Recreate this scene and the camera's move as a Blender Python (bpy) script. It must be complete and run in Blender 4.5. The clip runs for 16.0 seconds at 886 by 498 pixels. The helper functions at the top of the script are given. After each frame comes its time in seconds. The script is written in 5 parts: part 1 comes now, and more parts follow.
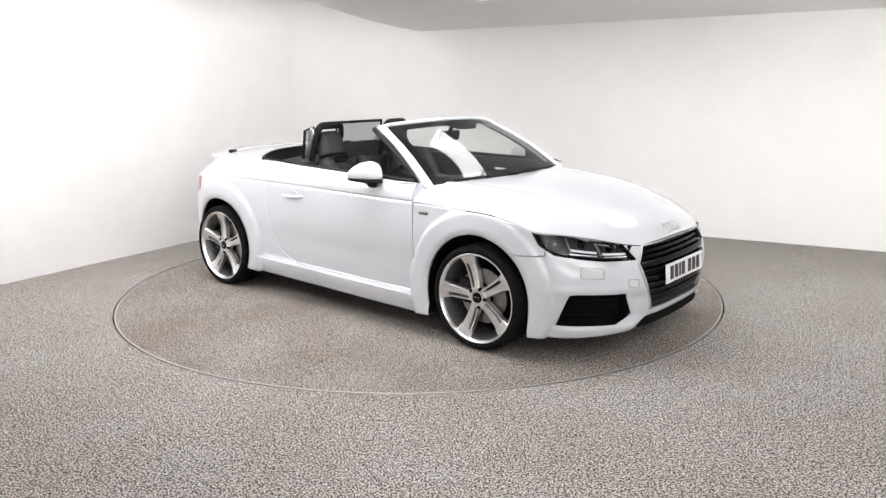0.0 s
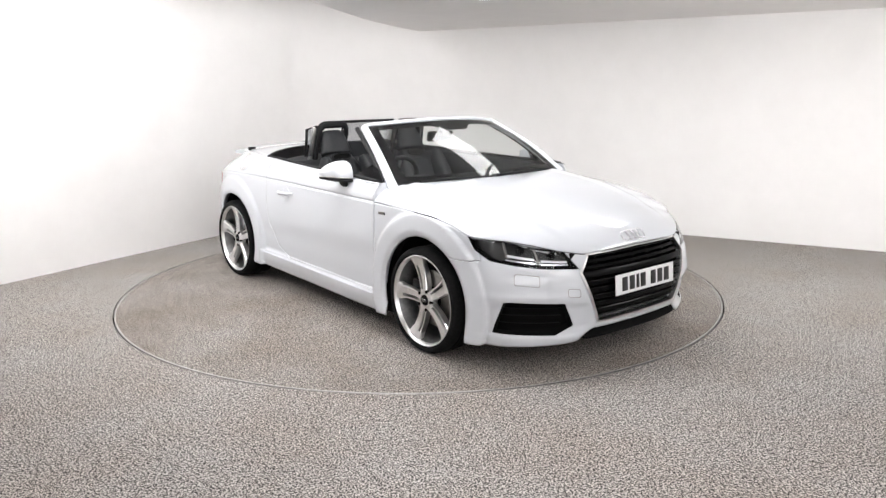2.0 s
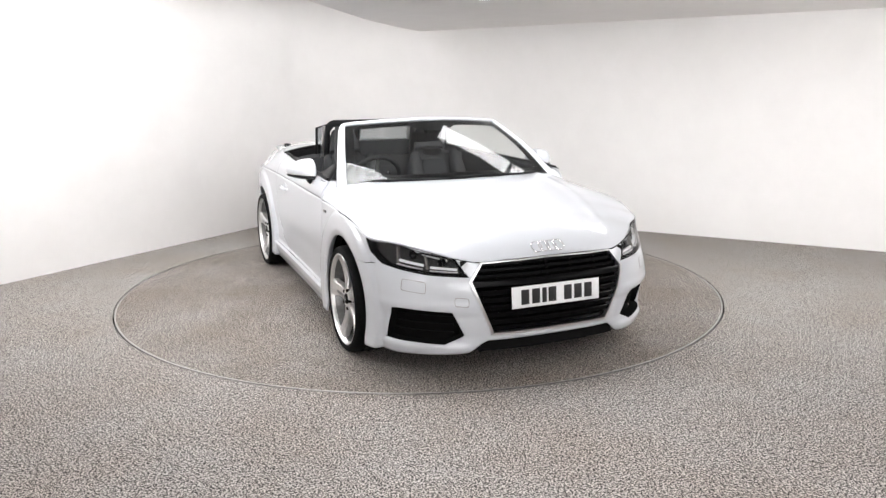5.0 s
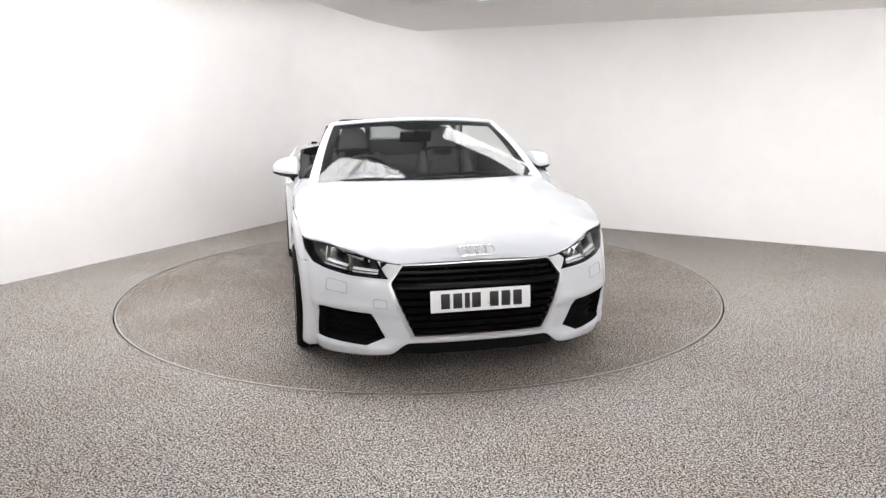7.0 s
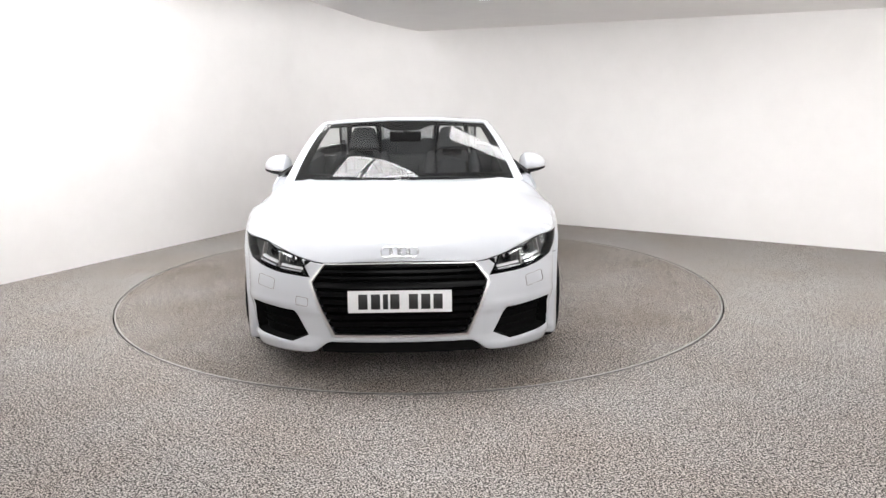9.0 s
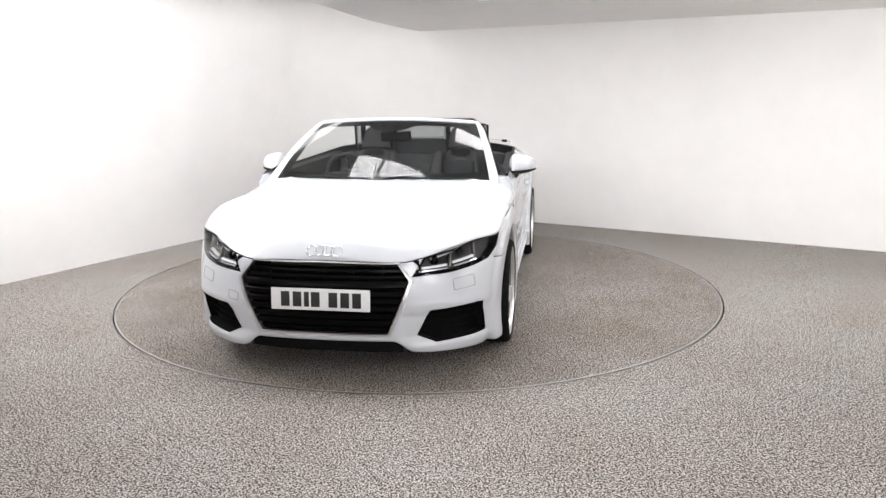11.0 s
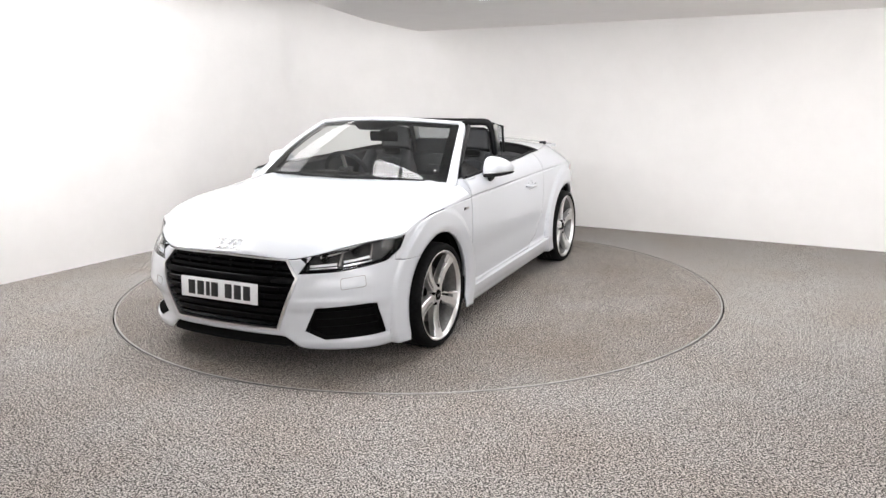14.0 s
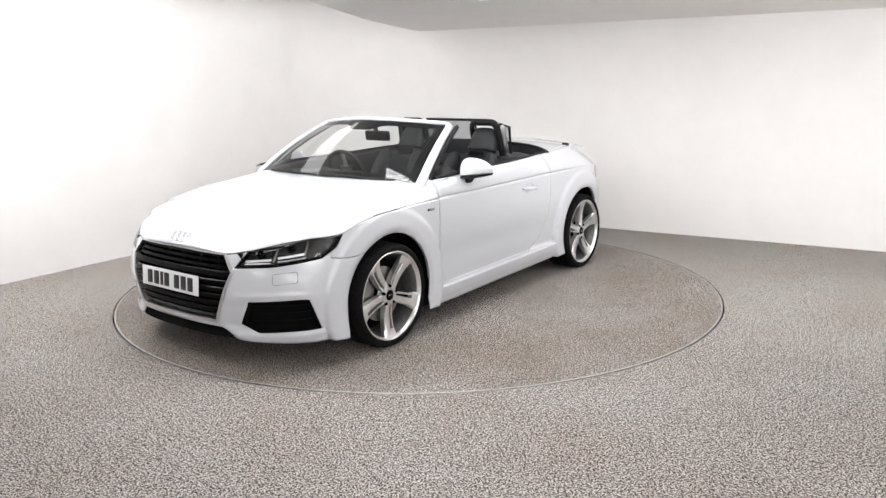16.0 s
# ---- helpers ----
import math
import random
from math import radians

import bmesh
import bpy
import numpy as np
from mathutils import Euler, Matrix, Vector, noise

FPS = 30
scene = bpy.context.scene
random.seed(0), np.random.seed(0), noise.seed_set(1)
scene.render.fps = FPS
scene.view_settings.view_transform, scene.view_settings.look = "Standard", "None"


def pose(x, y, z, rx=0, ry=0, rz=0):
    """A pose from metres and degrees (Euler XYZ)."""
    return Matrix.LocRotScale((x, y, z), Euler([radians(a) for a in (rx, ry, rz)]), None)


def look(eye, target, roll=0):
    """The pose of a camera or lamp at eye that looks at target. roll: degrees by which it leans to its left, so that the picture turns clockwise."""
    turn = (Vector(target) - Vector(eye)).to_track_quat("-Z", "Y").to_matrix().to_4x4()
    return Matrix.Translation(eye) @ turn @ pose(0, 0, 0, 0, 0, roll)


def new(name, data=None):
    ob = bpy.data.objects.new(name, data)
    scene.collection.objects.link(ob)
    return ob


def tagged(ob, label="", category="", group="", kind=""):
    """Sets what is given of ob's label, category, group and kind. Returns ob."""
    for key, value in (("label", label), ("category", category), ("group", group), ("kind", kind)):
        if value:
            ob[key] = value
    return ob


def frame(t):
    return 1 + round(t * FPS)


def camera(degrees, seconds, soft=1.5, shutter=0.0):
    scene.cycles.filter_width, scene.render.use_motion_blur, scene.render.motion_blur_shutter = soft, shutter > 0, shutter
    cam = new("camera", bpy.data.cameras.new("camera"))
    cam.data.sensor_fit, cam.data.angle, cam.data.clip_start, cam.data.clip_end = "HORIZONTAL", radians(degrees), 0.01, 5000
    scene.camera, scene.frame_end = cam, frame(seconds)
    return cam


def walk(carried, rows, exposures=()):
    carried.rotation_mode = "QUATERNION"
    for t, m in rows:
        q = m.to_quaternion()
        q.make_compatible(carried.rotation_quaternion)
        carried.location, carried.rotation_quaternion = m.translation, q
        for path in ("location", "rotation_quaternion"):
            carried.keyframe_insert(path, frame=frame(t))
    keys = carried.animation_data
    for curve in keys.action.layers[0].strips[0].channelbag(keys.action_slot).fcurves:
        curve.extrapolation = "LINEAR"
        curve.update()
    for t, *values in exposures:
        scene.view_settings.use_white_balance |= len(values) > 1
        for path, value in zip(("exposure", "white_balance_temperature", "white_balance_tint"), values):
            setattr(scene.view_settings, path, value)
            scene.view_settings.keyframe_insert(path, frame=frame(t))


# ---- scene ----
cam = camera(60.32, 16.0, soft=1.4)
EYE = (0.0, -5.865, 1.510)
AIM = (EYE[0] + 0.02877, EYE[1] + 0.97793, EYE[2] - 0.20692)
walk(cam, [(0.0, look(EYE, AIM, -0.488)), (16.0, look(EYE, AIM, -0.488))])

# ---- light ----
world = bpy.data.worlds.new("world")
scene.world = world
world.use_nodes = True
world.node_tree.nodes["Background"].inputs[0].default_value = (1.0, 0.98, 0.96, 1)
world.node_tree.nodes["Background"].inputs[1].default_value = 0.0
scene.view_settings.exposure = -0.12
STRIP_GLOW = 14.5         # strength of the panels over the car
FILL_GLOW = 8.0          # strength of the fill panels added under the ceiling
SOFT_GLOW = 16.0          # strength of the tilted fill panels added at the sides
WIDE_GLOW = 4.5           # strength of the wide fill panel added behind the camera
SHAFT_GLOW = 4.7          # strength of the raised bay's panels, the inferred one and the added fill

# ---- materials ----
def material(name, color=(0.8, 0.8, 0.8), rough=0.5, metal=0.0, coat=0.0, spec=0.5, glow=0.0):
    m = bpy.data.materials.new(name)
    m.use_nodes = True
    b = m.node_tree.nodes["Principled BSDF"]
    b.inputs["Base Color"].default_value = (*color, 1)
    b.inputs["Roughness"].default_value = rough
    b.inputs["Metallic"].default_value = metal
    b.inputs["Coat Weight"].default_value = coat
    b.inputs["Coat Roughness"].default_value = 0.03
    b.inputs["Specular IOR Level"].default_value = spec
    if glow:
        b.inputs["Emission Color"].default_value = (1, 0.985, 0.992, 1)
        b.inputs["Emission Strength"].default_value = glow
    return m


def nd(m, kind, **props):
    n = m.node_tree.nodes.new(kind)
    for k, v in props.items():
        n.inputs[k.replace("_", " ")].default_value = v
    return n


def grain(m, scale, lo, hi, detail=4.0, bump=0.0, dist=0.002, scale2=None, lo2=0.9, hi2=1.1, rough=None):
    """Colour between lo and hi by fine noise, a broad variation on top, and a fine relief."""
    t, b = m.node_tree, m.node_tree.nodes["Principled BSDF"]
    tc = t.nodes.new("ShaderNodeTexCoord")
    n1 = nd(m, "ShaderNodeTexNoise", Scale=scale, Detail=detail, Roughness=0.65)
    r1 = t.nodes.new("ShaderNodeValToRGB")
    r1.color_ramp.elements[0].position, r1.color_ramp.elements[1].position = 0.32, 0.68
    r1.color_ramp.elements[0].color, r1.color_ramp.elements[1].color = (*lo, 1), (*hi, 1)
    t.links.new(tc.outputs["Object"], n1.inputs["Vector"])
    t.links.new(n1.outputs["Fac"], r1.inputs["Fac"])
    out = r1.outputs["Color"]
    if scale2:
        n2 = nd(m, "ShaderNodeTexNoise", Scale=scale2, Detail=5.0, Roughness=0.6)
        r2 = t.nodes.new("ShaderNodeMapRange")
        r2.inputs["From Min"].default_value, r2.inputs["From Max"].default_value = 0.3, 0.7
        r2.inputs["To Min"].default_value, r2.inputs["To Max"].default_value = lo2, hi2
        mx = t.nodes.new("ShaderNodeVectorMath")
        mx.operation = "SCALE"
        t.links.new(tc.outputs["Object"], n2.inputs["Vector"])
        t.links.new(n2.outputs["Fac"], r2.inputs["Value"])
        t.links.new(out, mx.inputs[0])
        t.links.new(r2.outputs["Result"], mx.inputs["Scale"])
        out = mx.outputs["Vector"]
    t.links.new(out, b.inputs["Base Color"])
    if bump:
        bp = nd(m, "ShaderNodeBump", Strength=bump, Distance=dist)
        t.links.new(n1.outputs["Fac"], bp.inputs["Height"])
        t.links.new(bp.outputs["Normal"], b.inputs["Normal"])
    return m


def glass(name, tint, gloss=0.05):
    """Clear pane: see-through, with a mirror-like share that grows towards grazing angles."""
    m = bpy.data.materials.new(name)
    m.use_nodes = True
    t = m.node_tree
    t.nodes.remove(t.nodes["Principled BSDF"])
    tr, gl, lw, pw, ma, mx = (t.nodes.new("ShaderNode" + k) for k in ("BsdfTransparent", "BsdfGlossy", "LayerWeight", "Math", "Math", "MixShader"))
    tr.inputs[0].default_value = (*tint, 1)
    gl.inputs["Roughness"].default_value = 0.0
    lw.inputs["Blend"].default_value = 0.5
    pw.operation, ma.operation = "POWER", "MULTIPLY_ADD"
    pw.inputs[1].default_value = 5.0
    ma.inputs[1].default_value, ma.inputs[2].default_value = 1.0 - gloss, gloss
    t.links.new(lw.outputs["Facing"], pw.inputs[0])
    t.links.new(pw.outputs[0], ma.inputs[0])
    t.links.new(ma.outputs[0], mx.inputs[0])
    t.links.new(tr.outputs[0], mx.inputs[1])
    t.links.new(gl.outputs[0], mx.inputs[2])
    t.links.new(mx.outputs[0], t.nodes["Material Output"].inputs["Surface"])
    return m


def carpet(name, lo, hi, soil):
    """Cut-pile carpet: fine light and dark tufts, pale flecks, and broad brownish trodden patches."""
    m = material(name, rough=0.95, spec=0.1)
    t, p = m.node_tree, m.node_tree.nodes["Principled BSDF"]
    tc = t.nodes.new("ShaderNodeTexCoord")
    n1 = nd(m, "ShaderNodeTexNoise", Scale=115.0, Detail=2.0, Roughness=0.8)
    n4 = nd(m, "ShaderNodeTexNoise", Scale=270.0, Detail=1.0, Roughness=0.6)
    av = t.nodes.new("ShaderNodeMix")
    av.inputs["Factor"].default_value = 0.20
    n2 = nd(m, "ShaderNodeTexNoise", Scale=1.1, Detail=6.0, Roughness=0.62)
    n3 = nd(m, "ShaderNodeTexNoise", Scale=44.0, Detail=3.0, Roughness=0.6)
    r1 = t.nodes.new("ShaderNodeValToRGB")
    e = r1.color_ramp.elements
    e[0].position, e[1].position = 0.445, 0.560
    e[0].color, e[1].color = (*lo, 1), (*hi, 1)
    k = e.new(0.505)
    k.color = (*[(a + c) * 0.44 for a, c in zip(lo, hi)], 1)
    r2 = t.nodes.new("ShaderNodeValToRGB")
    r2.color_ramp.elements[0].position, r2.color_ramp.elements[1].position = 0.36, 0.62
    r2.color_ramp.elements[0].color, r2.color_ramp.elements[1].color = (*soil, 1), (1.0, 1.0, 1.0, 1)
    r3 = t.nodes.new("ShaderNodeMapRange")
    r3.inputs["From Min"].default_value, r3.inputs["From Max"].default_value = 0.3, 0.7
    r3.inputs["To Min"].default_value, r3.inputs["To Max"].default_value = 0.78, 1.22
    mu, sc = t.nodes.new("ShaderNodeVectorMath"), t.nodes.new("ShaderNodeVectorMath")
    mu.operation, sc.operation = "MULTIPLY", "SCALE"
    for n in (n1, n2, n3, n4):
        t.links.new(tc.outputs["Object"], n.inputs["Vector"])
    t.links.new(n1.outputs["Fac"], av.inputs["A"])
    t.links.new(n4.outputs["Fac"], av.inputs["B"])
    cell = nd(m, "ShaderNodeTexVoronoi", Scale=200.0)
    sep = t.nodes.new("ShaderNodeSeparateColor")
    tuft, speck = t.nodes.new("ShaderNodeMath"), t.nodes.new("ShaderNodeMath")
    tuft.operation, speck.operation = "MULTIPLY_ADD", "ADD"
    tuft.inputs[1].default_value, tuft.inputs[2].default_value = 0.105, -0.0525
    t.links.new(tc.outputs["Object"], cell.inputs["Vector"])
    t.links.new(cell.outputs["Color"], sep.inputs["Color"])
    t.links.new(sep.outputs["Red"], tuft.inputs[0])
    t.links.new(av.outputs["Result"], speck.inputs[0])
    t.links.new(tuft.outputs[0], speck.inputs[1])
    t.links.new(speck.outputs[0], r1.inputs["Fac"])
    t.links.new(n2.outputs["Fac"], r2.inputs["Fac"])
    t.links.new(n3.outputs["Fac"], r3.inputs["Value"])
    t.links.new(r1.outputs["Color"], mu.inputs[0])
    t.links.new(r2.outputs["Color"], mu.inputs[1])
    t.links.new(mu.outputs["Vector"], sc.inputs[0])
    t.links.new(r3.outputs["Result"], sc.inputs["Scale"])
    t.links.new(sc.outputs["Vector"], p.inputs["Base Color"])
    bp = nd(m, "ShaderNodeBump", Strength=0.05, Distance=0.002)
    t.links.new(n1.outputs["Fac"], bp.inputs["Height"])
    t.links.new(bp.outputs["Normal"], p.inputs["Normal"])
    return m


M_PAINT = material("white_paint", (0.562, 0.585, 0.622), 0.28, coat=1.0)
M_BLACK = material("gloss_black_plastic", (0.0022, 0.0022, 0.0026), 0.24, spec=0.08)
M_TRIM = grain(material("black_trim", rough=0.6, spec=0.2), 300.0, (0.006, 0.006, 0.0065), (0.010, 0.010, 0.011), bump=0.1, dist=0.0005)
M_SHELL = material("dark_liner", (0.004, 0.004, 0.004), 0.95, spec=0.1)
M_BARREL = grain(material("rim_barrel_alloy", rough=0.4, metal=0.8), 40.0, (0.16, 0.16, 0.16), (0.24, 0.24, 0.24))
M_RUBBER = grain(material("tyre_rubber", rough=0.85, spec=0.12), 60.0, (0.004, 0.004, 0.0042), (0.009, 0.009, 0.0095), bump=0.15, dist=0.001)
M_RIM = grain(material("silver_alloy", rough=0.30, metal=0.95), 40.0, (0.70, 0.70, 0.70), (0.80, 0.80, 0.80), bump=0.02, dist=0.0005)
M_DISC = grain(material("brake_steel", rough=0.42, metal=1.0), 30.0, (0.22, 0.21, 0.2), (0.34, 0.33, 0.32))
M_CHROME = material("chrome", (0.66, 0.66, 0.67), 0.14, metal=1.0)
M_SILVER = material("satin_silver", (0.62, 0.62, 0.62), 0.3, metal=1.0)
M_LEATHER = grain(material("black_leather", rough=0.5, spec=0.22), 160.0, (0.010, 0.0108, 0.012), (0.019, 0.0203, 0.0225), bump=0.25, dist=0.001)
M_CLOTH = grain(material("charcoal_insert", rough=0.85, spec=0.22), 220.0, (0.015, 0.016, 0.0175), (0.026, 0.0275, 0.030), bump=0.4, dist=0.001)
M_DASH = grain(material("dark_dash_plastic", rough=0.6, spec=0.22), 260.0, (0.013, 0.0138, 0.015), (0.023, 0.0243, 0.026), bump=0.2, dist=0.0006)
M_COVER = grain(material("grey_tonneau_cloth", rough=0.9, spec=0.22), 300.0, (0.022, 0.023, 0.025), (0.040, 0.041, 0.044), bump=0.3, dist=0.001)
M_GLASS = glass("windscreen_glass", (0.84, 0.87, 0.86), 0.058)
M_LENS = glass("clear_lens", (0.93, 0.94, 0.95), 0.022)
M_MESHGLASS = glass("smoked_glass", (0.74, 0.75, 0.76), 0.03)
M_RED = material("red_lens", (0.35, 0.02, 0.02), 0.15, coat=1.0)
M_PLATE = grain(material("number_plate_white", rough=0.35), 90.0, (0.74, 0.75, 0.76), (0.80, 0.81, 0.82))
M_INK = material("plate_black", (0.008, 0.008, 0.009), 0.4)
M_LED = material("led_light_guide", (0.85, 0.86, 0.88), 0.25, coat=0.5)
M_LAMP = grain(material("headlight_dark_housing", rough=0.4), 30.0, (0.005, 0.005, 0.0055), (0.012, 0.012, 0.013))
M_REFLECTOR = material("headlight_reflector", (0.82, 0.83, 0.85), 0.22, metal=1.0)
M_MIRROR = material("mirror_glass", (0.9, 0.9, 0.9), 0.02, metal=1.0)
M_WALL = grain(material("white_wall_paint", rough=0.75, spec=0.3), 3.0, (0.885, 0.875, 0.865), (0.915, 0.905, 0.895), bump=0.03, dist=0.002, scale2=0.5, lo2=0.98, hi2=1.02)
M_CEIL = grain(material("white_ceiling_paint", rough=0.9, spec=0.2), 4.0, (0.885, 0.87, 0.855), (0.91, 0.895, 0.88), bump=0.03, dist=0.002)
M_FILL = material("fill_light_diffuser", (0.9, 0.9, 0.9), 0.6, glow=FILL_GLOW)
M_STRIP = material("strip_light_diffuser", (0.9, 0.9, 0.9), 0.6, glow=STRIP_GLOW)
M_SOFT = material("soft_fill_diffuser", (0.9, 0.9, 0.9), 0.6, glow=SOFT_GLOW)
M_WIDE = material("wide_fill_diffuser", (0.9, 0.9, 0.9), 0.6, glow=WIDE_GLOW)
M_GLOW2 = material("bay_light_and_fill_diffuser", (0.9, 0.9, 0.9), 0.6, glow=SHAFT_GLOW)
M_CARPET = carpet("grey_carpet", (0.018, 0.0167, 0.0160), (0.600, 0.571, 0.548), (0.90, 0.855, 0.82))
M_CARPET2 = carpet("turntable_carpet", (0.020, 0.0182, 0.0170), (0.525, 0.492, 0.462), (0.78, 0.725, 0.675))
M_RING = grain(material("worn_metal_edge", rough=0.45, metal=0.8), 50.0, (0.30, 0.29, 0.28), (0.5, 0.49, 0.47))

# ---- mesh helpers ----
AX, AY = -1.294, 0.098     # the turntable's axis, in the car's own measures


def mesh(name, verts, faces, mat, parent=None, label="", smooth=True, thick=0.0, shift=True, weld=True, sub=0, sharp=40):
    bm = bmesh.new()
    off = Vector((-AX, -AY, 0)) if shift else Vector((0, 0, 0))
    vs = [bm.verts.new(Vector(v) + off) for v in verts]
    for f in faces:
        try:
            bm.faces.new([vs[i] for i in f])
        except ValueError:
            pass
    if weld:
        bmesh.ops.remove_doubles(bm, verts=bm.verts, dist=0.0004)
    return finish(name, bm, mat, parent, label, smooth, thick, sub, sharp)


def finish(name, bm, mat, parent=None, label="", smooth=True, thick=0.0, sub=0, sharp=40):
    me = bpy.data.meshes.new(name)
    for f in bm.faces:
        f.smooth = smooth
    if smooth:
        for e in bm.edges:
            if len(e.link_faces) == 2 and e.calc_face_angle(0) > radians(sharp):
                e.smooth = False
    bm.to_mesh(me)
    bm.free()
    me.materials.append(mat)
    ob = new(name, me)
    ob.parent = parent
    if thick:
        md = ob.modifiers.new("thickness", "SOLIDIFY")
        md.thickness, md.offset = thick, -1.0
    if sub:
        md = ob.modifiers.new("round", "SUBSURF")
        md.levels = md.render_levels = sub
    if label:
        ob["label"] = label
    return ob


def part(name, bm, mat, parent, label="", smooth=True, sub=0, sharp=40):
    """Link a bmesh in the car's measures as one mesh under a thing or a part."""
    bm.transform(Matrix.Translation((-AX, -AY, 0)))
    return finish(name, bm, mat, parent, label, smooth, 0.0, sub, sharp)


def box(bm, size, m, bevel=0.0, seg=2):
    r = bmesh.ops.create_cube(bm, size=1.0)
    bmesh.ops.scale(bm, vec=size, verts=r["verts"])
    if bevel:
        es = list({e for v in r["verts"] for e in v.link_edges})
        g = bmesh.ops.bevel(bm, geom=es, offset=bevel, segments=seg, profile=0.5, affect="EDGES")
        vs = list({v for f in g["faces"] for v in f.verts} | {v for v in r["verts"] if v.is_valid})
    else:
        vs = r["verts"]
    bmesh.ops.transform(bm, matrix=m, verts=vs)
    return bm


def boxed(size, m, bevel=0.0, seg=2):
    return box(bmesh.new(), size, m, bevel, seg)


def rings(bm, secs, closed=True, caps=True):
    """A skin over rows of points; each row is a closed ring unless closed is False."""
    rows = [[bm.verts.new(p) for p in s] for s in secs]
    n = len(rows[0])
    for a, b in zip(rows, rows[1:]):
        for i in range(n if closed else n - 1):
            j = (i + 1) % n
            bm.faces.new((a[i], a[j], b[j], b[i]))
    if closed and caps:
        bm.faces.new(rows[0][::-1])
        bm.faces.new(rows[-1])
    bmesh.ops.recalc_face_normals(bm, faces=bm.faces)
    return bm


def tube(path, r, seg=10, closed=False, flat=1.0):
    bm = bmesh.new()
    pts = [Vector(p) for p in path]
    n = len(pts)
    secs = []
    for i, p in enumerate(pts):
        a = pts[i - 1] if (i or closed) else p
        b = pts[(i + 1) % n] if (i < n - 1 or closed) else p
        t = (b - a).normalized()
        side = t.cross(Vector((0, 0, 1)))
        if side.length < 0.05:
            side = t.cross(Vector((1, 0, 0)))
        side.normalize()
        up = side.cross(t)
        secs.append([p + side * r * math.cos(k) + up * r * flat * math.sin(k) for k in np.linspace(0, 2 * math.pi, seg, endpoint=False)])
    if closed:
        secs.append(secs[0])
    rings(bm, secs, caps=not closed)
    bmesh.ops.remove_doubles(bm, verts=bm.verts, dist=1e-5)
    return bm


def curve_of(pts):
    """A smooth function through (x, y, ...) pairs by monotone cubics."""
    pts = sorted(pts)
    xs = np.array([p[0] for p in pts], float)
    ys = np.array([p[1] for p in pts], float)
    d = np.diff(ys) / np.diff(xs)
    m = np.concatenate([[d[0]], np.where(d[:-1] * d[1:] > 0, 2 * d[:-1] * d[1:] / (d[:-1] + d[1:] + 1e-12), 0), [d[-1]]])

    def f(x):
        x = np.clip(x, xs[0], xs[-1])
        i = np.clip(np.searchsorted(xs, x) - 1, 0, len(xs) - 2)
        h = xs[i + 1] - xs[i]
        t = (x - xs[i]) / h
        return ((1 + 2 * t) * (1 - t) ** 2 * ys[i] + t * (1 - t) ** 2 * h * m[i] + t * t * (3 - 2 * t) * ys[i + 1] + t * t * (t - 1) * h * m[i + 1])
    return f


def smooth(a, b, x):
    t = np.clip((x - a) / (b - a), 0, 1)
    return t * t * (3 - 2 * t)


def mix(a, b, t):
    return a + (b - a) * t


# ---- the room ----
KX, KY = -0.952, 4.056                     # where the two long walls would meet
ALONG, DOWN = Vector((0.852, -0.523, 0)), Vector((-0.523, -0.852, 0))
ROUND, HIGH, LOW = 1.18, 2.62, 2.162


def room_at(u, v, z=0.0):
    return Vector((KX, KY, 0)) + ALONG * u + DOWN * v + Vector((0, 0, z))


